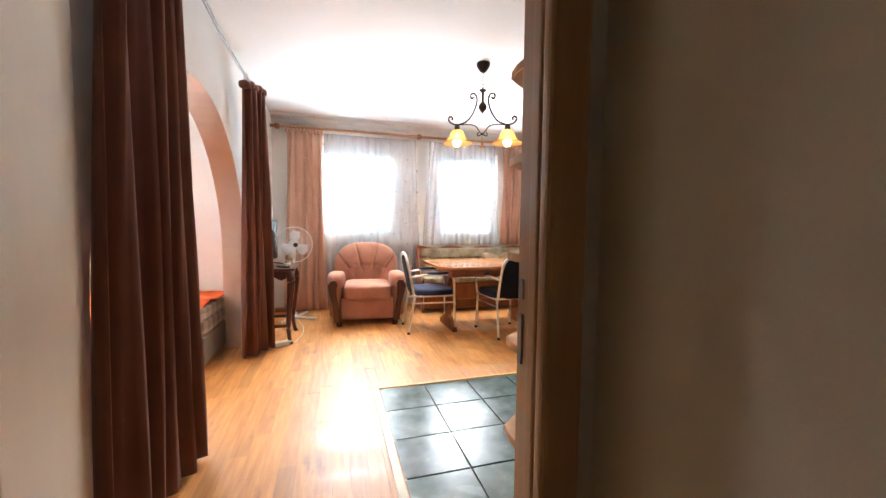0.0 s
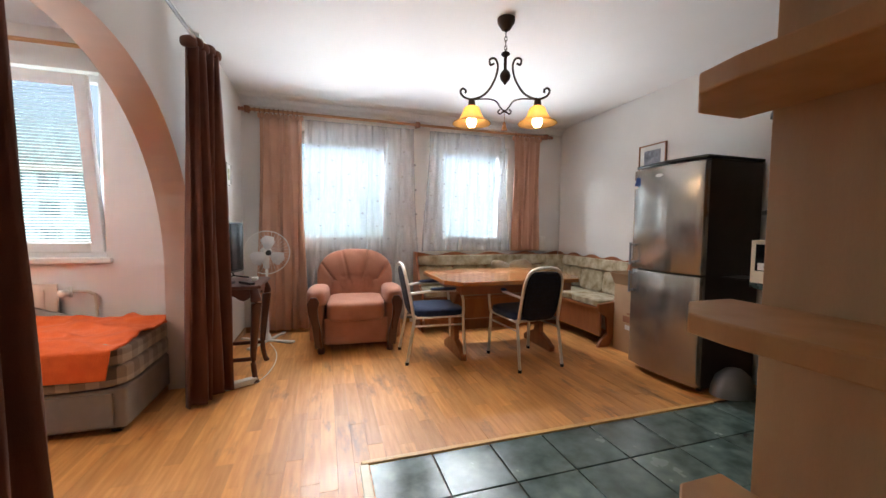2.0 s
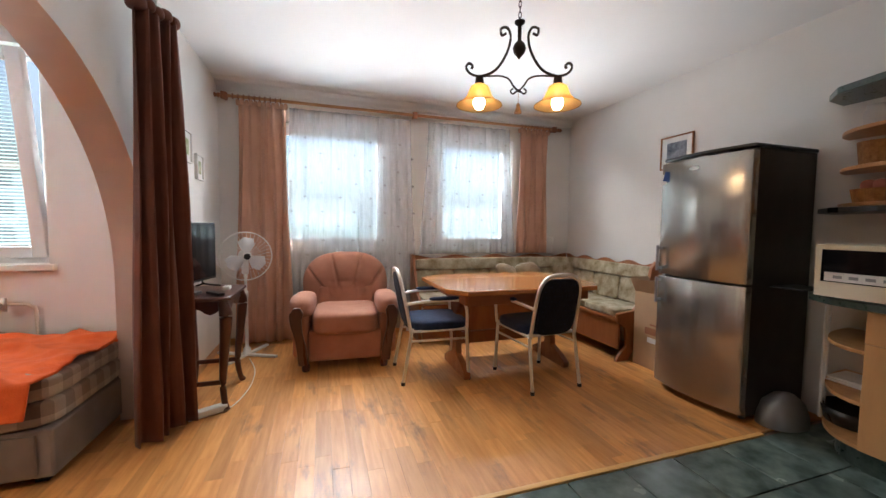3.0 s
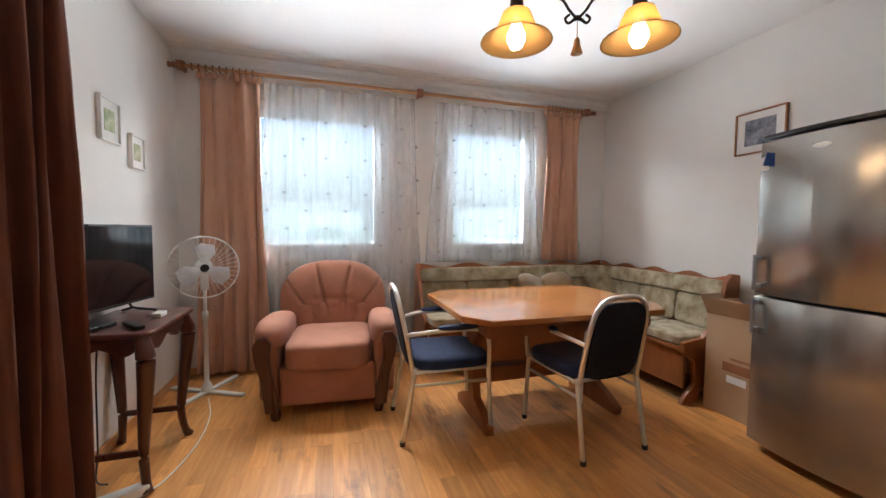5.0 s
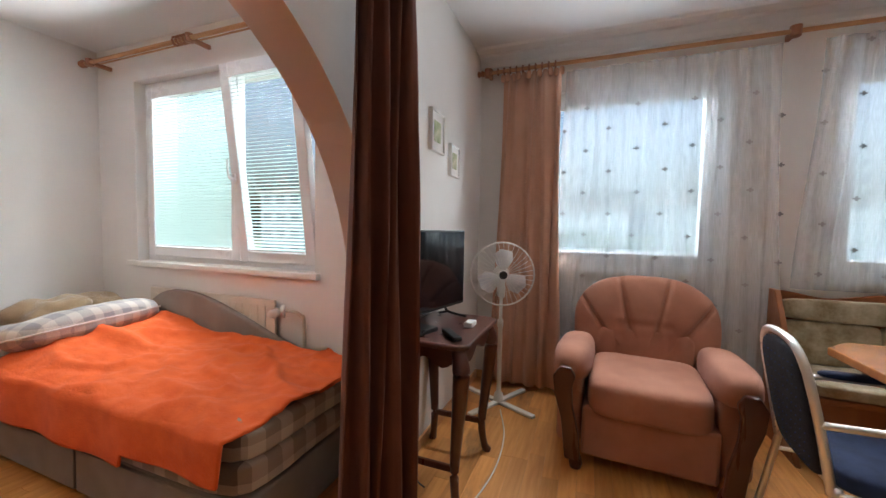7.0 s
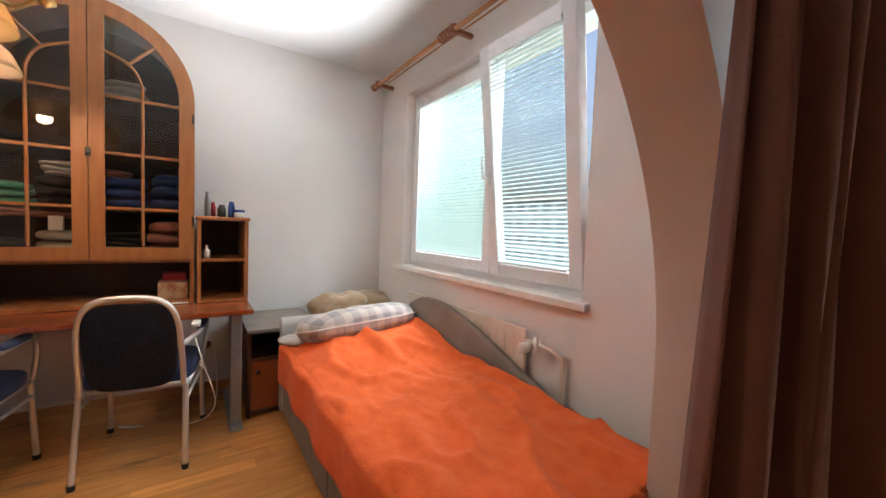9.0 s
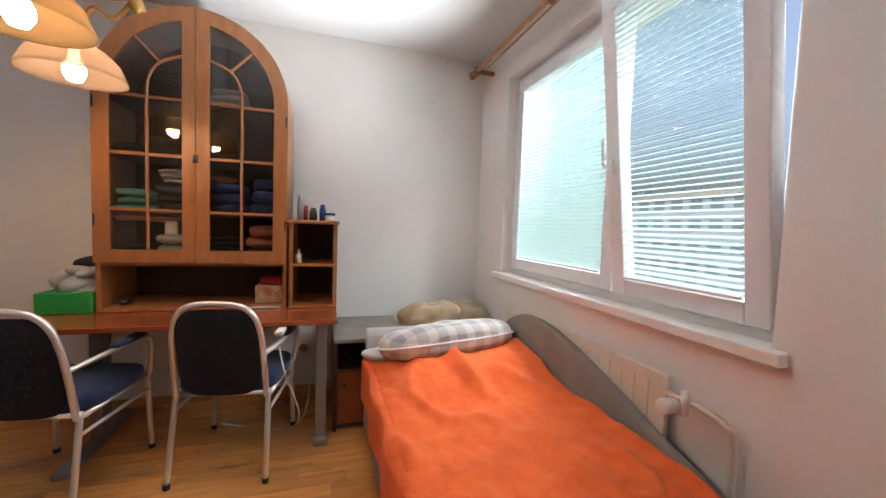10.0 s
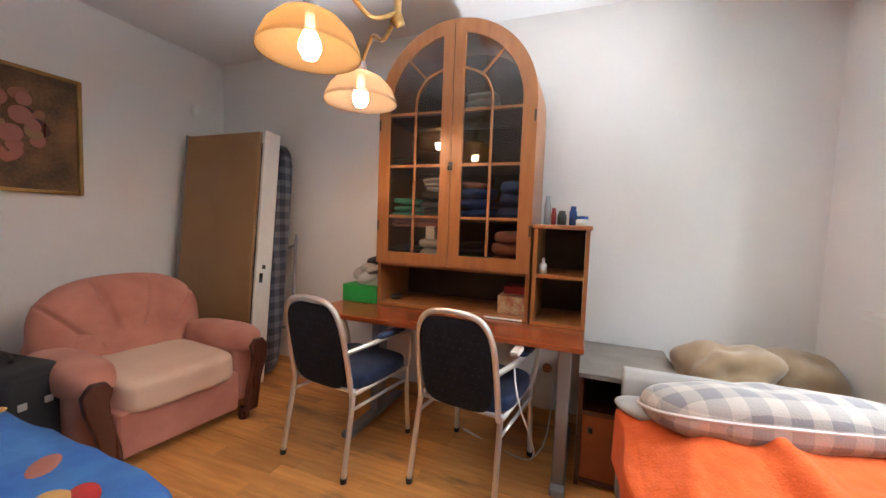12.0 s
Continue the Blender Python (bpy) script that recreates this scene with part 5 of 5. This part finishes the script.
part("body", merge(B(-0.55, 0.0, 0.0, 0.02, 0, 0.54), B(-0.55, 0.0, 0.42, 0.44, 0, 0.54), B(-0.55, -0.53, 0.021, 0.419, 0, 0.54), B(-0.529, 0.0, 0.021, 0.419, 0.36, 0.38), B(-0.529, 0.0, 0.021, 0.419, 0.02, 0.04)), M_MAHOG, ns)
part("top", B(-0.56, 0.01, -0.005, 0.445, 0.542, 0.565, 0.003), M_GREYBED, ns, "worn grey top")
d = part("door", B(-0.018, -0.002, 0.022, 0.418, 0.042, 0.358, 0.003), M_DESK, ns, "cherry wood door")
part("knob", lathe([(0.001, 0.28), (0.012, 0.28), (0.012, 0.30), (0.001, 0.30)], 10, 0.008, 0.06), M_BLACK, d)
solo("headboard_storage_box", B(-3.2, -2.72, 3.88, 4.50, 0, 0.52, 0.006), M_GREYBED, "grey bedding box behind the headboard", "box")

# ---- radiator, rod over the bed window ----
rd = thing("radiator", "old cream enamel panel radiator under the window", "radiator", "", -2.6, 4.47)
part("panel", B(0, 1.22, 0.03, 0.05, 0.16, 0.76, 0.006), M_RAD, rd)
for k in range(17):
    part("rib", B(0.06 + 0.066 * k, 0.09 + 0.066 * k, 0.025, 0.0305, 0.2, 0.72, 0.002), M_RAD, rd)
part("valve", merge(moved(lathe([(0.001, 0), (0.024, 0.0), (0.026, 0.05), (0.02, 0.06), (0.001, 0.06)], 16), Matrix.Translation((1.30, -0.045, 0.70)) @ pose(0, 0, 0, 90) @ Matrix.Translation((0, 0, -0.02))), lathe([(0.001, 0.66), (0.014, 0.66), (0.014, 0.74), (0.001, 0.74)], 10, 1.30, 0.02)), M_WHITE, rd, "white thermostat valve", True)
part("pipe", merge(tube([(1.22, 0.04, 0.70), (1.36, 0.035, 0.70), (1.42, 0.04, 0.68), (1.44, 0.05, 0.6), (1.44, 0.05, 0.012)], 0.011, 8)), M_RAD, rd, "cream painted pipe", True)
rc = thing("curtain_rod", "short double wooden curtain rod over the bed window", "curtain rod", "", -3.14, 4.41, 2.44)
part("rod", merge(tube([(0, 0, 0), (2.35, 0, 0)], 0.015, 10), tube([(0, 0.06, 0.012), (2.35, 0.06, 0.012)], 0.006, 8)), M_RODL, rc)
part("finial", tube([(0.0, 0, 0), (-0.02, 0, 0), (-0.035, 0, 0), (-0.05, 0, 0), (-0.075, 0, 0)], [0.016, 0.03, 0.016, 0.027, 0.006], 10, 3), M_ROD, rc)
for x in (0.05, 1.15):
    part("bracket", merge(B(x - 0.014, x + 0.014, -0.02, 0.14, -0.014, 0.014, 0.004), lathe([(0.001, -0.03), (0.026, -0.026), (0.026, 0.026), (0.001, 0.03)], 12, x, 0)), M_ROD, rc)
for k in range(5):
    part("ring", tube([(1.02 + 0.035 * k, 0.026 * math.cos(2 * math.pi * q / 10), 0.026 * math.sin(2 * math.pi * q / 10)) for q in range(11)], 0.008, 6, 1), M_ROD, rc)

# ---- desk ----
dk = thing("desk", "cherry wood desk on grey metal legs", "desk", "", 0, 0)
part("desktop", slab([(-2.47, 2.02), (-2.47, 3.41), (-3.22, 3.41), (-3.22, 1.93), (-2.62, 1.93), (-2.52, 1.96)], 0.708, 0.735, 0.004), M_DESK, dk)
for y in (2.17, 3.33):
    part("leg", merge(B(-2.64, -2.57, y - 0.03, y + 0.03, 0.03, 0.706, 0.006) if y > 3 else B(-2.92, -2.82, y - 0.03, y + 0.03, 0.03, 0.706, 0.006), B(-3.15, -2.52, y - 0.035, y + 0.035, 0.0, 0.035, 0.008)), M_GREYM, dk)
hc = thing("glazed_cabinet", "arched oak cabinet with two glazed doors full of clothes", "cabinet", "", -2.77, 2.655)
HW, SP = 0.465, 1.915


def arch_line(r, zb, n=24):
    return [(-r, zb)] + [(-r * math.cos(math.pi * k / n), SP + r * math.sin(math.pi * k / n)) for k in range(n + 1)] + [(r, zb)]


part("carcass", ring_x(arch_line(HW, 0.738), arch_line(HW - 0.022, 0.758), -0.42, -0.024), M_OAK, hc)
# back panel and inner shelves carry the interior shade in their colour
part("back_panel", slab_x(arch_line(HW - 0.024, 0.76), -0.42, -0.41), M_INSHADE, hc)
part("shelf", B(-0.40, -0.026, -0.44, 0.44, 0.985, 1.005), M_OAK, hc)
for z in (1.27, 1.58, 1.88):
    part("shelf", B(-0.40, -0.05, -0.44, 0.44, z, z + 0.016), M_INSHADE, hc)


def half_arch(r, side, zb, gap, n=16):
    """A door's outline: straight in the middle of the cabinet, round outside."""
    a0 = math.asin(min(1, gap / r))
    pts = [(gap, zb)] + [(r, zb)] + [(r * math.cos(t), SP + r * math.sin(t)) for t in [(math.pi / 2 - a0) * k / n for k in range(n + 1)]]
    return [(side * y, z) for y, z in pts]


for s in (-1, 1):
    d = part("door", ring_x(half_arch(HW, s, 1.005, 0.002), half_arch(HW - 0.075, s, 1.075, 0.065), -0.022, 0.0), M_OAK, hc)
    g = part("pane", slab_x(half_arch(HW - 0.074, s, 1.076, 0.066), -0.013, -0.010), clear_glass("cabinet_glass", (0.86, 0.84, 0.81)), d, "dark reflecting glass")
    bars = [B(-0.009, -0.002, s * 0.066, s * 0.388, z - 0.007, z + 0.007) for z in (1.29, 1.585, 1.885)]
    bars.append(tube([(-0.005, s * 0.225, 1.08), (-0.005, s * 0.225, 1.5), (-0.005, s * 0.225, 1.885), (-0.005, s * 0.215, 1.99), (-0.005, s * 0.165, 2.07), (-0.005, s * 0.066, 2.115)], 0.008, 6, 5))
    bars.append(tube([(-0.005, s * 0.165, 2.07), (-0.005, s * 0.275, 2.185)], 0.008, 6, 1))
    part("glazing_bar", merge(*bars), M_OAK, d, "slim oak glazing bars")
    for hz in (1.2, 1.8):
        part("hinge", B(0.0005, 0.004, s * 0.452, s * 0.462, hz, hz + 0.06), M_BLACK, d)
part("key", merge(B(0.0005, 0.003, -0.012, 0.012, 1.555, 1.60), tube([(0.003, 0.0, 1.57), (0.03, 0.0, 1.57)], 0.004, 6), tube([(0.03, 0.0, 1.57), (0.03, 0.0, 1.55)], 0.007, 6)), M_BLACK, hc, "small dark key")
piles = [(-0.33, 1.286, M_TEAL, 0.20, 0.12), (-0.13, 1.286, M_DKCL, 0.2, 0.16), (0.14, 1.286, M_DKBLUE, 0.22, 0.18), (0.34, 1.286, M_DKBLUE, 0.18, 0.22), (-0.12, 1.44, M_GREYL, 0.16, 0.08),
         (-0.33, 1.596, M_DKCL, 0.18, 0.05), (-0.13, 1.006, M_GREYL, 0.22, 0.15), (-0.34, 1.006, M_DKCL, 0.16, 0.10), (0.12, 1.006, M_TEAL, 0.24, 0.06), (0.32, 1.006, M_PINKC, 0.2, 0.22),
         (0.12, 1.07, M_DKCL, 0.2, 0.08), (0.14, 1.896, M_GREYL, 0.2, 0.10), (-0.24, 1.24, M_PINKC, 0.38, 0.022), (0.1, 1.47, M_PINKC, 0.1, 0.03)]
for k, (py, pz, mt, w, h) in enumerate(piles):
    bms = [moved(cushion(0.24, w * (1 - 0.07 * q), max(0.025, h / 3), 9, 3.2, 0.022, (0, 0, 0), k + q), pose(-2.95 + 0.008 * q, 2.655 + py, pz + h / 6 + q * h / 3, 5 * math.sin(k + 2 * q), 3 * math.cos(k), 16 * math.sin(2.1 * k + q))) for q in range(3)]
    solo("folded_clothes", merge(*bms), mt, "pile of folded clothes behind the cabinet glass", "clothes", "folded clothes", True)
solo("playing_card_box", B(-2.86, -2.83, 2.49, 2.545, 1.16, 1.235), M_PAPER, "small white printed card box in the cabinet", "card box")
bx = thing("small_shelf", "small two-compartment oak shelf standing on the desk", "shelf", "", -2.77, 3.135)
for s0 in (0.0, 0.255):
    part("side_panel", B(-0.40, 0, s0, s0 + 0.02, 0.738, 1.245), M_OAK, bx)
part("back_panel", B(-0.40, -0.39, 0.021, 0.254, 0.738, 1.245), M_INSHADE, bx)
for z0 in (0.738, 0.99):
    part("shelf", B(-0.389, 0, 0.021, 0.254, z0, z0 + 0.016), M_OAK, bx)
part("top", B(-0.405, 0.014, -0.008, 0.285, 1.246, 1.268, 0.006), M_OAK, bx)
for nm, lab, y, r, h, mt, dx in (("spray_can", "slim grey spray can on the small shelf", 3.19, 0.018, 0.15, M_GREYM, -2.84), ("bottle", "small red bottle on the small shelf", 3.22, 0.014, 0.09, M_RED, -2.88), ("bottle", "squat black bottle on the small shelf", 3.265, 0.024, 0.075, M_BLACK, -2.85), ("bottle", "white bottle with a blue cap", 3.32, 0.02, 0.10, M_DKBLUE, -2.87), ("cream_jar", "flat white cream jar with a blue lid", 3.365, 0.03, 0.04, M_WHITE, -2.85)):
    solo(nm, lathe([(0.001, 1.269), (r, 1.27), (r, 1.269 + h * 0.7), (r * 0.75, 1.269 + h * 0.78), (r * 0.7, 1.269 + h), (0.001, 1.27 + h)], 14, dx, y), mt, lab, "bottle", "toiletries", True)
solo("blue_cap_disc", lathe([(0.001, 1.305), (0.031, 1.303), (0.031, 1.317), (0.001, 1.319)], 14, -2.85, 3.365), M_DKBLUE, "small blue screw cover on the cream jar", "cover")
solo("perfume_bottle", lathe([(0.001, 1.005), (0.02, 1.005), (0.02, 1.06), (0.008, 1.065), (0.008, 1.09), (0.001, 1.09)], 12, -2.82, 3.185), M_CHROME, "small silver perfume bottle in the shelf", "bottle", smooth=True)
solo("tissue_box", B(-3.02, -2.78, 1.94, 2.18, 0.737, 0.845, 0.003), M_GREEN, "bright green cardboard box on the desk", "box")
solo("crumpled_bag", merge(*[moved(cushion(0.15, 0.12, 0.06, 9, 2.2, 0.05, (0, 0, 0), 3 * k), pose(-2.91 + 0.03 * math.sin(2 * k), 2.07 + 0.045 * math.cos(1.7 * k), 0.872 + 0.018 * k, 25 * math.sin(k), 20 * math.cos(2 * k), 50 * k)) for k in range(5)]), M_GREYL, "crumpled pale cloth lying on the green box", "cloth", smooth=True)
solo("wool_hat", moved(cushion(0.16, 0.14, 0.08, 8, 2.4, 0.02, (0, 0, 0), 4), pose(-2.95, 2.10, 0.985)), M_DKCL, "dark wool hat on top of the cloth", "hat", smooth=True)
solo("biscuit_tin", B(-3.0, -2.85, 2.94, 3.09, 0.76, 0.86, 0.004), mat("printed_tin", (0.35, 0.1, 0.05), (0.5, 0.4, 0.25), 0.4, scale=30), "small patterned red tin in the cabinet niche", "tin")
solo("red_box", B(-3.06, -2.92, 2.96, 3.08, 0.862, 0.905, 0.003), M_RED, "red box lying on the tin", "box")
solo("paper_pile", merge(*[B(-2.98 + 0.01 * k, -2.79, 2.88, 3.09, 0.7385 + 0.005 * k, 0.7425 + 0.005 * k) for k in range(2)]), M_PAPER, "thin pile of papers at the cabinet", "papers")
solo("computer_mouse", cushion(0.1, 0.06, 0.035, 6, 2.4, 0.0, (-2.9, 2.27, 0.778)), M_BLACK, "black computer mouse in the cabinet niche", "mouse", smooth=True)
solo("wall_socket", merge(moved(lathe([(0.001, 0.012), (0.028, 0.012), (0.032, 0.0)], 16), Matrix.Translation((-3.279, 3.20, 0.33)) @ pose(0, 0, 0, 0, 90))), M_ROD, "dark open wall socket under the desk", "socket")
solo("cable", tube([(-2.43, 3.12, 0.64), (-2.35, 3.16, 0.5), (-2.5, 3.22, 0.2), (-2.75, 3.1, 0.008), (-2.9, 2.75, 0.008), (-2.8, 3.2, 0.008), (-3.2, 3.25, 0.3)], 0.004, 6), M_WHITE, "white extension cable looped over the chair arm", "cable")
solo("cable_switch", moved(B(-0.02, 0.02, -0.05, 0.05, 0, 0.02, 0.005), pose(-2.44, 3.13, 0.682, 0, 0, 85)), M_WHITE, "white cable switch resting on the armrest", "switch")

# ---- bedroom lamp ----
bl2 = thing("ceiling_lamp", "brass ceiling lamp with alabaster glass shades, lit", "ceiling lamp", "", 0, 0)
CX, CY = -2.10, 2.66
part("canopy", lathe([(0.02, 2.53), (0.06, 2.56), (0.07, 2.60)], 18, CX, CY), M_GOLD, bl2, "", True)
part("stem", lathe([(0.001, 2.0), (0.03, 2.02), (0.014, 2.06), (0.012, 2.53)], 12, CX, CY), M_GOLD, bl2, "", True)
for lx, ly, ms in ((-1.80, 2.50, M_AMBERB), (-2.28, 2.38, M_ALAB)):
    part("arm", tube([(CX, CY, 2.06), ((CX * 2 + lx) / 3, (CY * 2 + ly) / 3, 2.0), ((CX + 2 * lx) / 3, (CY + 2 * ly) / 3, 2.05), (lx, ly, 1.97)], 0.009, 8), M_GOLD, bl2, "antique brass arm", True)
    part("lamp_holder", lathe([(0.001, 1.985), (0.022, 1.98), (0.026, 1.93), (0.02, 1.925)], 12, lx, ly), M_GREYM, bl2, "", True)
    part("shade", lathe([(0.022, 1.935), (0.05, 1.93), (0.10, 1.905), (0.14, 1.865), (0.162, 1.815), (0.168, 1.795), (0.163, 1.797), (0.157, 1.815), (0.135, 1.862), (0.097, 1.90), (0.05, 1.924)], 32, lx, ly), ms, bl2, "frosted marbled glass bowl", True)
    part("bulb", lathe([(0.001, 1.775), (0.022, 1.782), (0.036, 1.81), (0.034, 1.835), (0.018, 1.87), (0.014, 1.92)], 16, lx, ly), M_BULBB, bl2, "glowing bulb", True)

# ---- folded bed, suitcase, blue bed, painting ----
fb = thing("folding_bed", "folding bed with a hardboard underside, standing upright", "folding bed", "", -2.72, 0.36, 0, 0)
tilt = pose(0, 0, 0.02, 0, -4.5)
part("board", moved(B(-0.02, 0.0, 0.02, 0.78, 0.0, 1.86), tilt), M_BOARD, fb, "brown hardboard panel")
part("frame", merge(*[moved(b, tilt) for b in (B(-0.16, -0.021, 0.79, 0.81, 0.0, 1.875, 0.002), B(-0.16, -0.021, 0.0, 0.018, 0.0, 1.87, 0.002), B(-0.16, -0.021, 0.019, 0.789, 1.85, 1.87))]), M_WHITE, fb, "white chipboard frame")
part("edge_rail", moved(B(-0.02, 0.004, 0.0, 0.018, 0, 1.87), tilt), M_GREYM, fb)
part("mattress", moved(cushion(0.16, 0.80, 1.84, 12, 9, 0.008, (-0.245, 0.42, 0.93)), tilt), M_PLAIDN, fb, "navy checked mattress", True)
part("bed_leg", moved(tube([(-0.33, 0.70, 1.0), (-0.34, 0.85, 1.05), (-0.34, 0.86, 1.1), (-0.34, 0.86, 0.45), (-0.33, 0.7, 0.4)], 0.012, 8), tilt), M_GREYM, fb, "bent grey tube leg")
part("sticker", moved(merge(B(-0.10, -0.07, 0.8105, 0.8125, 0.86, 0.89), B(-0.08, -0.05, 0.8105, 0.8125, 0.76, 0.83)), tilt), M_BLACK, fb, "small dark stickers")
sc = thing("suitcase", "black fabric suitcase beside the armchair", "suitcase", "", -1.58, 0.95, 0, 8)
part("body", B(-0.13, 0.10, -0.30, 0.26, 0.035, 0.56, 0.035, 3), M_DKCL, sc)
part("handle", tube([(-0.02, -0.08, 0.555), (-0.02, -0.07, 0.595), (-0.02, 0.07, 0.595), (-0.02, 0.08, 0.555)], 0.011, 8), M_BLACK, sc)
for bx0 in (-0.06, 0.03):
    part("buckle", B(bx0, bx0 + 0.03, 0.258, 0.268, 0.40, 0.43, 0.003), M_CHROME, sc, "steel buckle")
part("wheel", merge(*[moved(lathe([(0.001, -0.012), (0.03, -0.012), (0.03, 0.012), (0.001, 0.012)], 12), Matrix.Translation((a, b, 0.03)) @ pose(0, 0, 0, 0, 90)) for a in (-0.09, 0.06) for b in (-0.22, 0.2)]), M_BLACK, sc)
sb = thing("bed", "second bed under a blue patterned bedspread", "bed", "", 0, 0)
part("base", B(-1.42, -0.66, 0.42, 2.34, 0.0, 0.28, 0.01), M_OAK, sb)
part("mattress", cushion(0.80, 1.96, 0.22, 10, 10, 0.004, (-1.045, 1.39, 0.36)), M_GREYL, sb, "", True)
bs = thing("bedspread", "blue bedspread with red and yellow fish pattern", "bedspread", "", 0, 0)
part("cloth", cushion(0.86, 2.03, 0.40, 22, 12, 0.014, (-1.045, 1.385, 0.305), 6), M_BLUEBED, bs, "", True)
rnd = random.Random(5)
for k in range(16):
    px, py = -1.42 + 0.5 * rnd.random(), 0.6 + 1.7 * rnd.random()
    part("printed_fish", moved(cushion(0.12, 0.07, 0.016, 5, 2.2, 0.0), pose(px, py, 0.505, 0, 0, 360 * rnd.random())), (M_RED, M_EDGEW, M_EDGE, M_PINKC)[k % 4], bs)
oil = picture("dark oil painting of red flowers in a gilt frame", -1.86, 0.25, 1.715, 0.76, 0.73, "+y", M_GOLD, 0.035, ((0.06, 0.035, 0.018), (0.24, 0.12, 0.05)), 5, 0)
for k in range(30):
    a, q = rnd.random() * 6.28, rnd.random() ** 0.5
    part("painted_flower", moved(cushion(0.05 + 0.07 * rnd.random(), 0.003, 0.05 + 0.06 * rnd.random(), 5, 2.2, 0.006, (0, 0, 0), k), pose(0.02 + 0.17 * q * math.cos(a), -0.0208 - 0.0002 * k, 0.03 + 0.2 * q * math.sin(a), 0, 50 * k)), (M_ROD, M_PINKC, M_BOARD, M_PINKC, M_MAHOG)[k % 5], oil, "", True)
solo("motion_sensor", cushion(0.06, 0.05, 0.10, 6, 4, 0, (-3.0, 0.28, 2.13)), M_WHITE, "small white alarm sensor in the corner", "sensor", smooth=True)


# ---- floor pieces ----
floor_ob = bpy.data.objects["floor"]
TX0, TY1 = 0.69, 2.92  # corner of the tiled kitchen floor


def plank_bm(w, l):
    bm = B(-w / 2 + 0.0004, w / 2 - 0.0004, -l / 2 + 0.0004, l / 2 - 0.0004, -0.012, 0)
    return bm


def shared(name, bm, material):
    me = bpy.data.meshes.new(name)
    bm.to_mesh(me)
    bm.free()
    me.materials.append(material)
    return me


def lay_parquet():
    w, lens = 0.083, (0.38, 0.5, 0.62)
    shapes = [shared("plank", plank_bm(w, l), M_PARQ) for l in lens]
    verts, faces, singles = [], [], 0
    x = -3.28 + w / 2
    while x < 3.68:
        y = (0.25 if x < -0.565 else (-1.5 if -0.4 < x < 0.86 else 0.97)) - random.random() * 0.3
        top = 4.55 if x < -0.61 else 5.68
        while y < top:
            k = random.randrange(3)
            l = lens[k]
            c = y + l / 2
            y += l
            if x - w / 2 > TX0 - 0.035 and 0.97 < c < TY1 + 0.03 + l / 2:
                if c - l / 2 < TY1 + 0.03 < c + l / 2:
                    a, b = TY1 + 0.035, c + l / 2
                else:
                    continue
            elif -0.05 < x < 1.5 and 2.9 < c < 4.6 and singles < 300:
                o = new("plank", shapes[k])
                o.location = (x, c, random.uniform(-0.0006, 0.0006))
                o.parent = floor_ob
                singles += 1
                continue
            else:
                a, b = c - l / 2, c + l / 2
            n, h, z = len(verts), w / 2 - 0.0004, random.uniform(-0.0006, 0.0006)
            for zz in (z - 0.012, z):
                verts.extend([(x - h, a + 0.0004, zz), (x + h, a + 0.0004, zz), (x + h, b - 0.0004, zz), (x - h, b - 0.0004, zz)])
            faces.extend([(n + 4, n + 5, n + 6, n + 7), (n, n + 1, n + 5, n + 4), (n + 1, n + 2, n + 6, n + 5), (n + 2, n + 3, n + 7, n + 6), (n + 3, n, n + 4, n + 7)])
        x += w
    me = bpy.data.meshes.new("planks")
    me.from_pydata(verts, [], faces)
    me.materials.append(M_PARQJ)
    ob = new("planks", me)
    ob.parent = floor_ob
    tagged(ob, kind="stuff")


lay_parquet()
me_tile = shared("tile", B(-0.161, 0.161, -0.161, 0.161, -0.009, 0.002, 0.0015, 1), M_TILE)
for i in range(9):
    for j in range(6):
        cx, cy = TX0 + 0.165 + 0.33 * i, TY1 - 0.165 - 0.33 * j
        if cx < 3.6:
            o = new("tile", me_tile)
            o.location, o.parent = (cx, cy, random.uniform(-0.0004, 0.0004)), floor_ob
part("edge_strip", B(TX0 - 0.035, 3.06, TY1, TY1 + 0.03, -0.01, 0.010, 0.004), M_EDGE, floor_ob, "pale wood strip between tiles and parquet")
part("edge_strip", B(TX0 - 0.045, TX0 - 0.002, 0.97, TY1 - 0.001, -0.01, 0.010, 0.004), M_EDGEW, floor_ob)
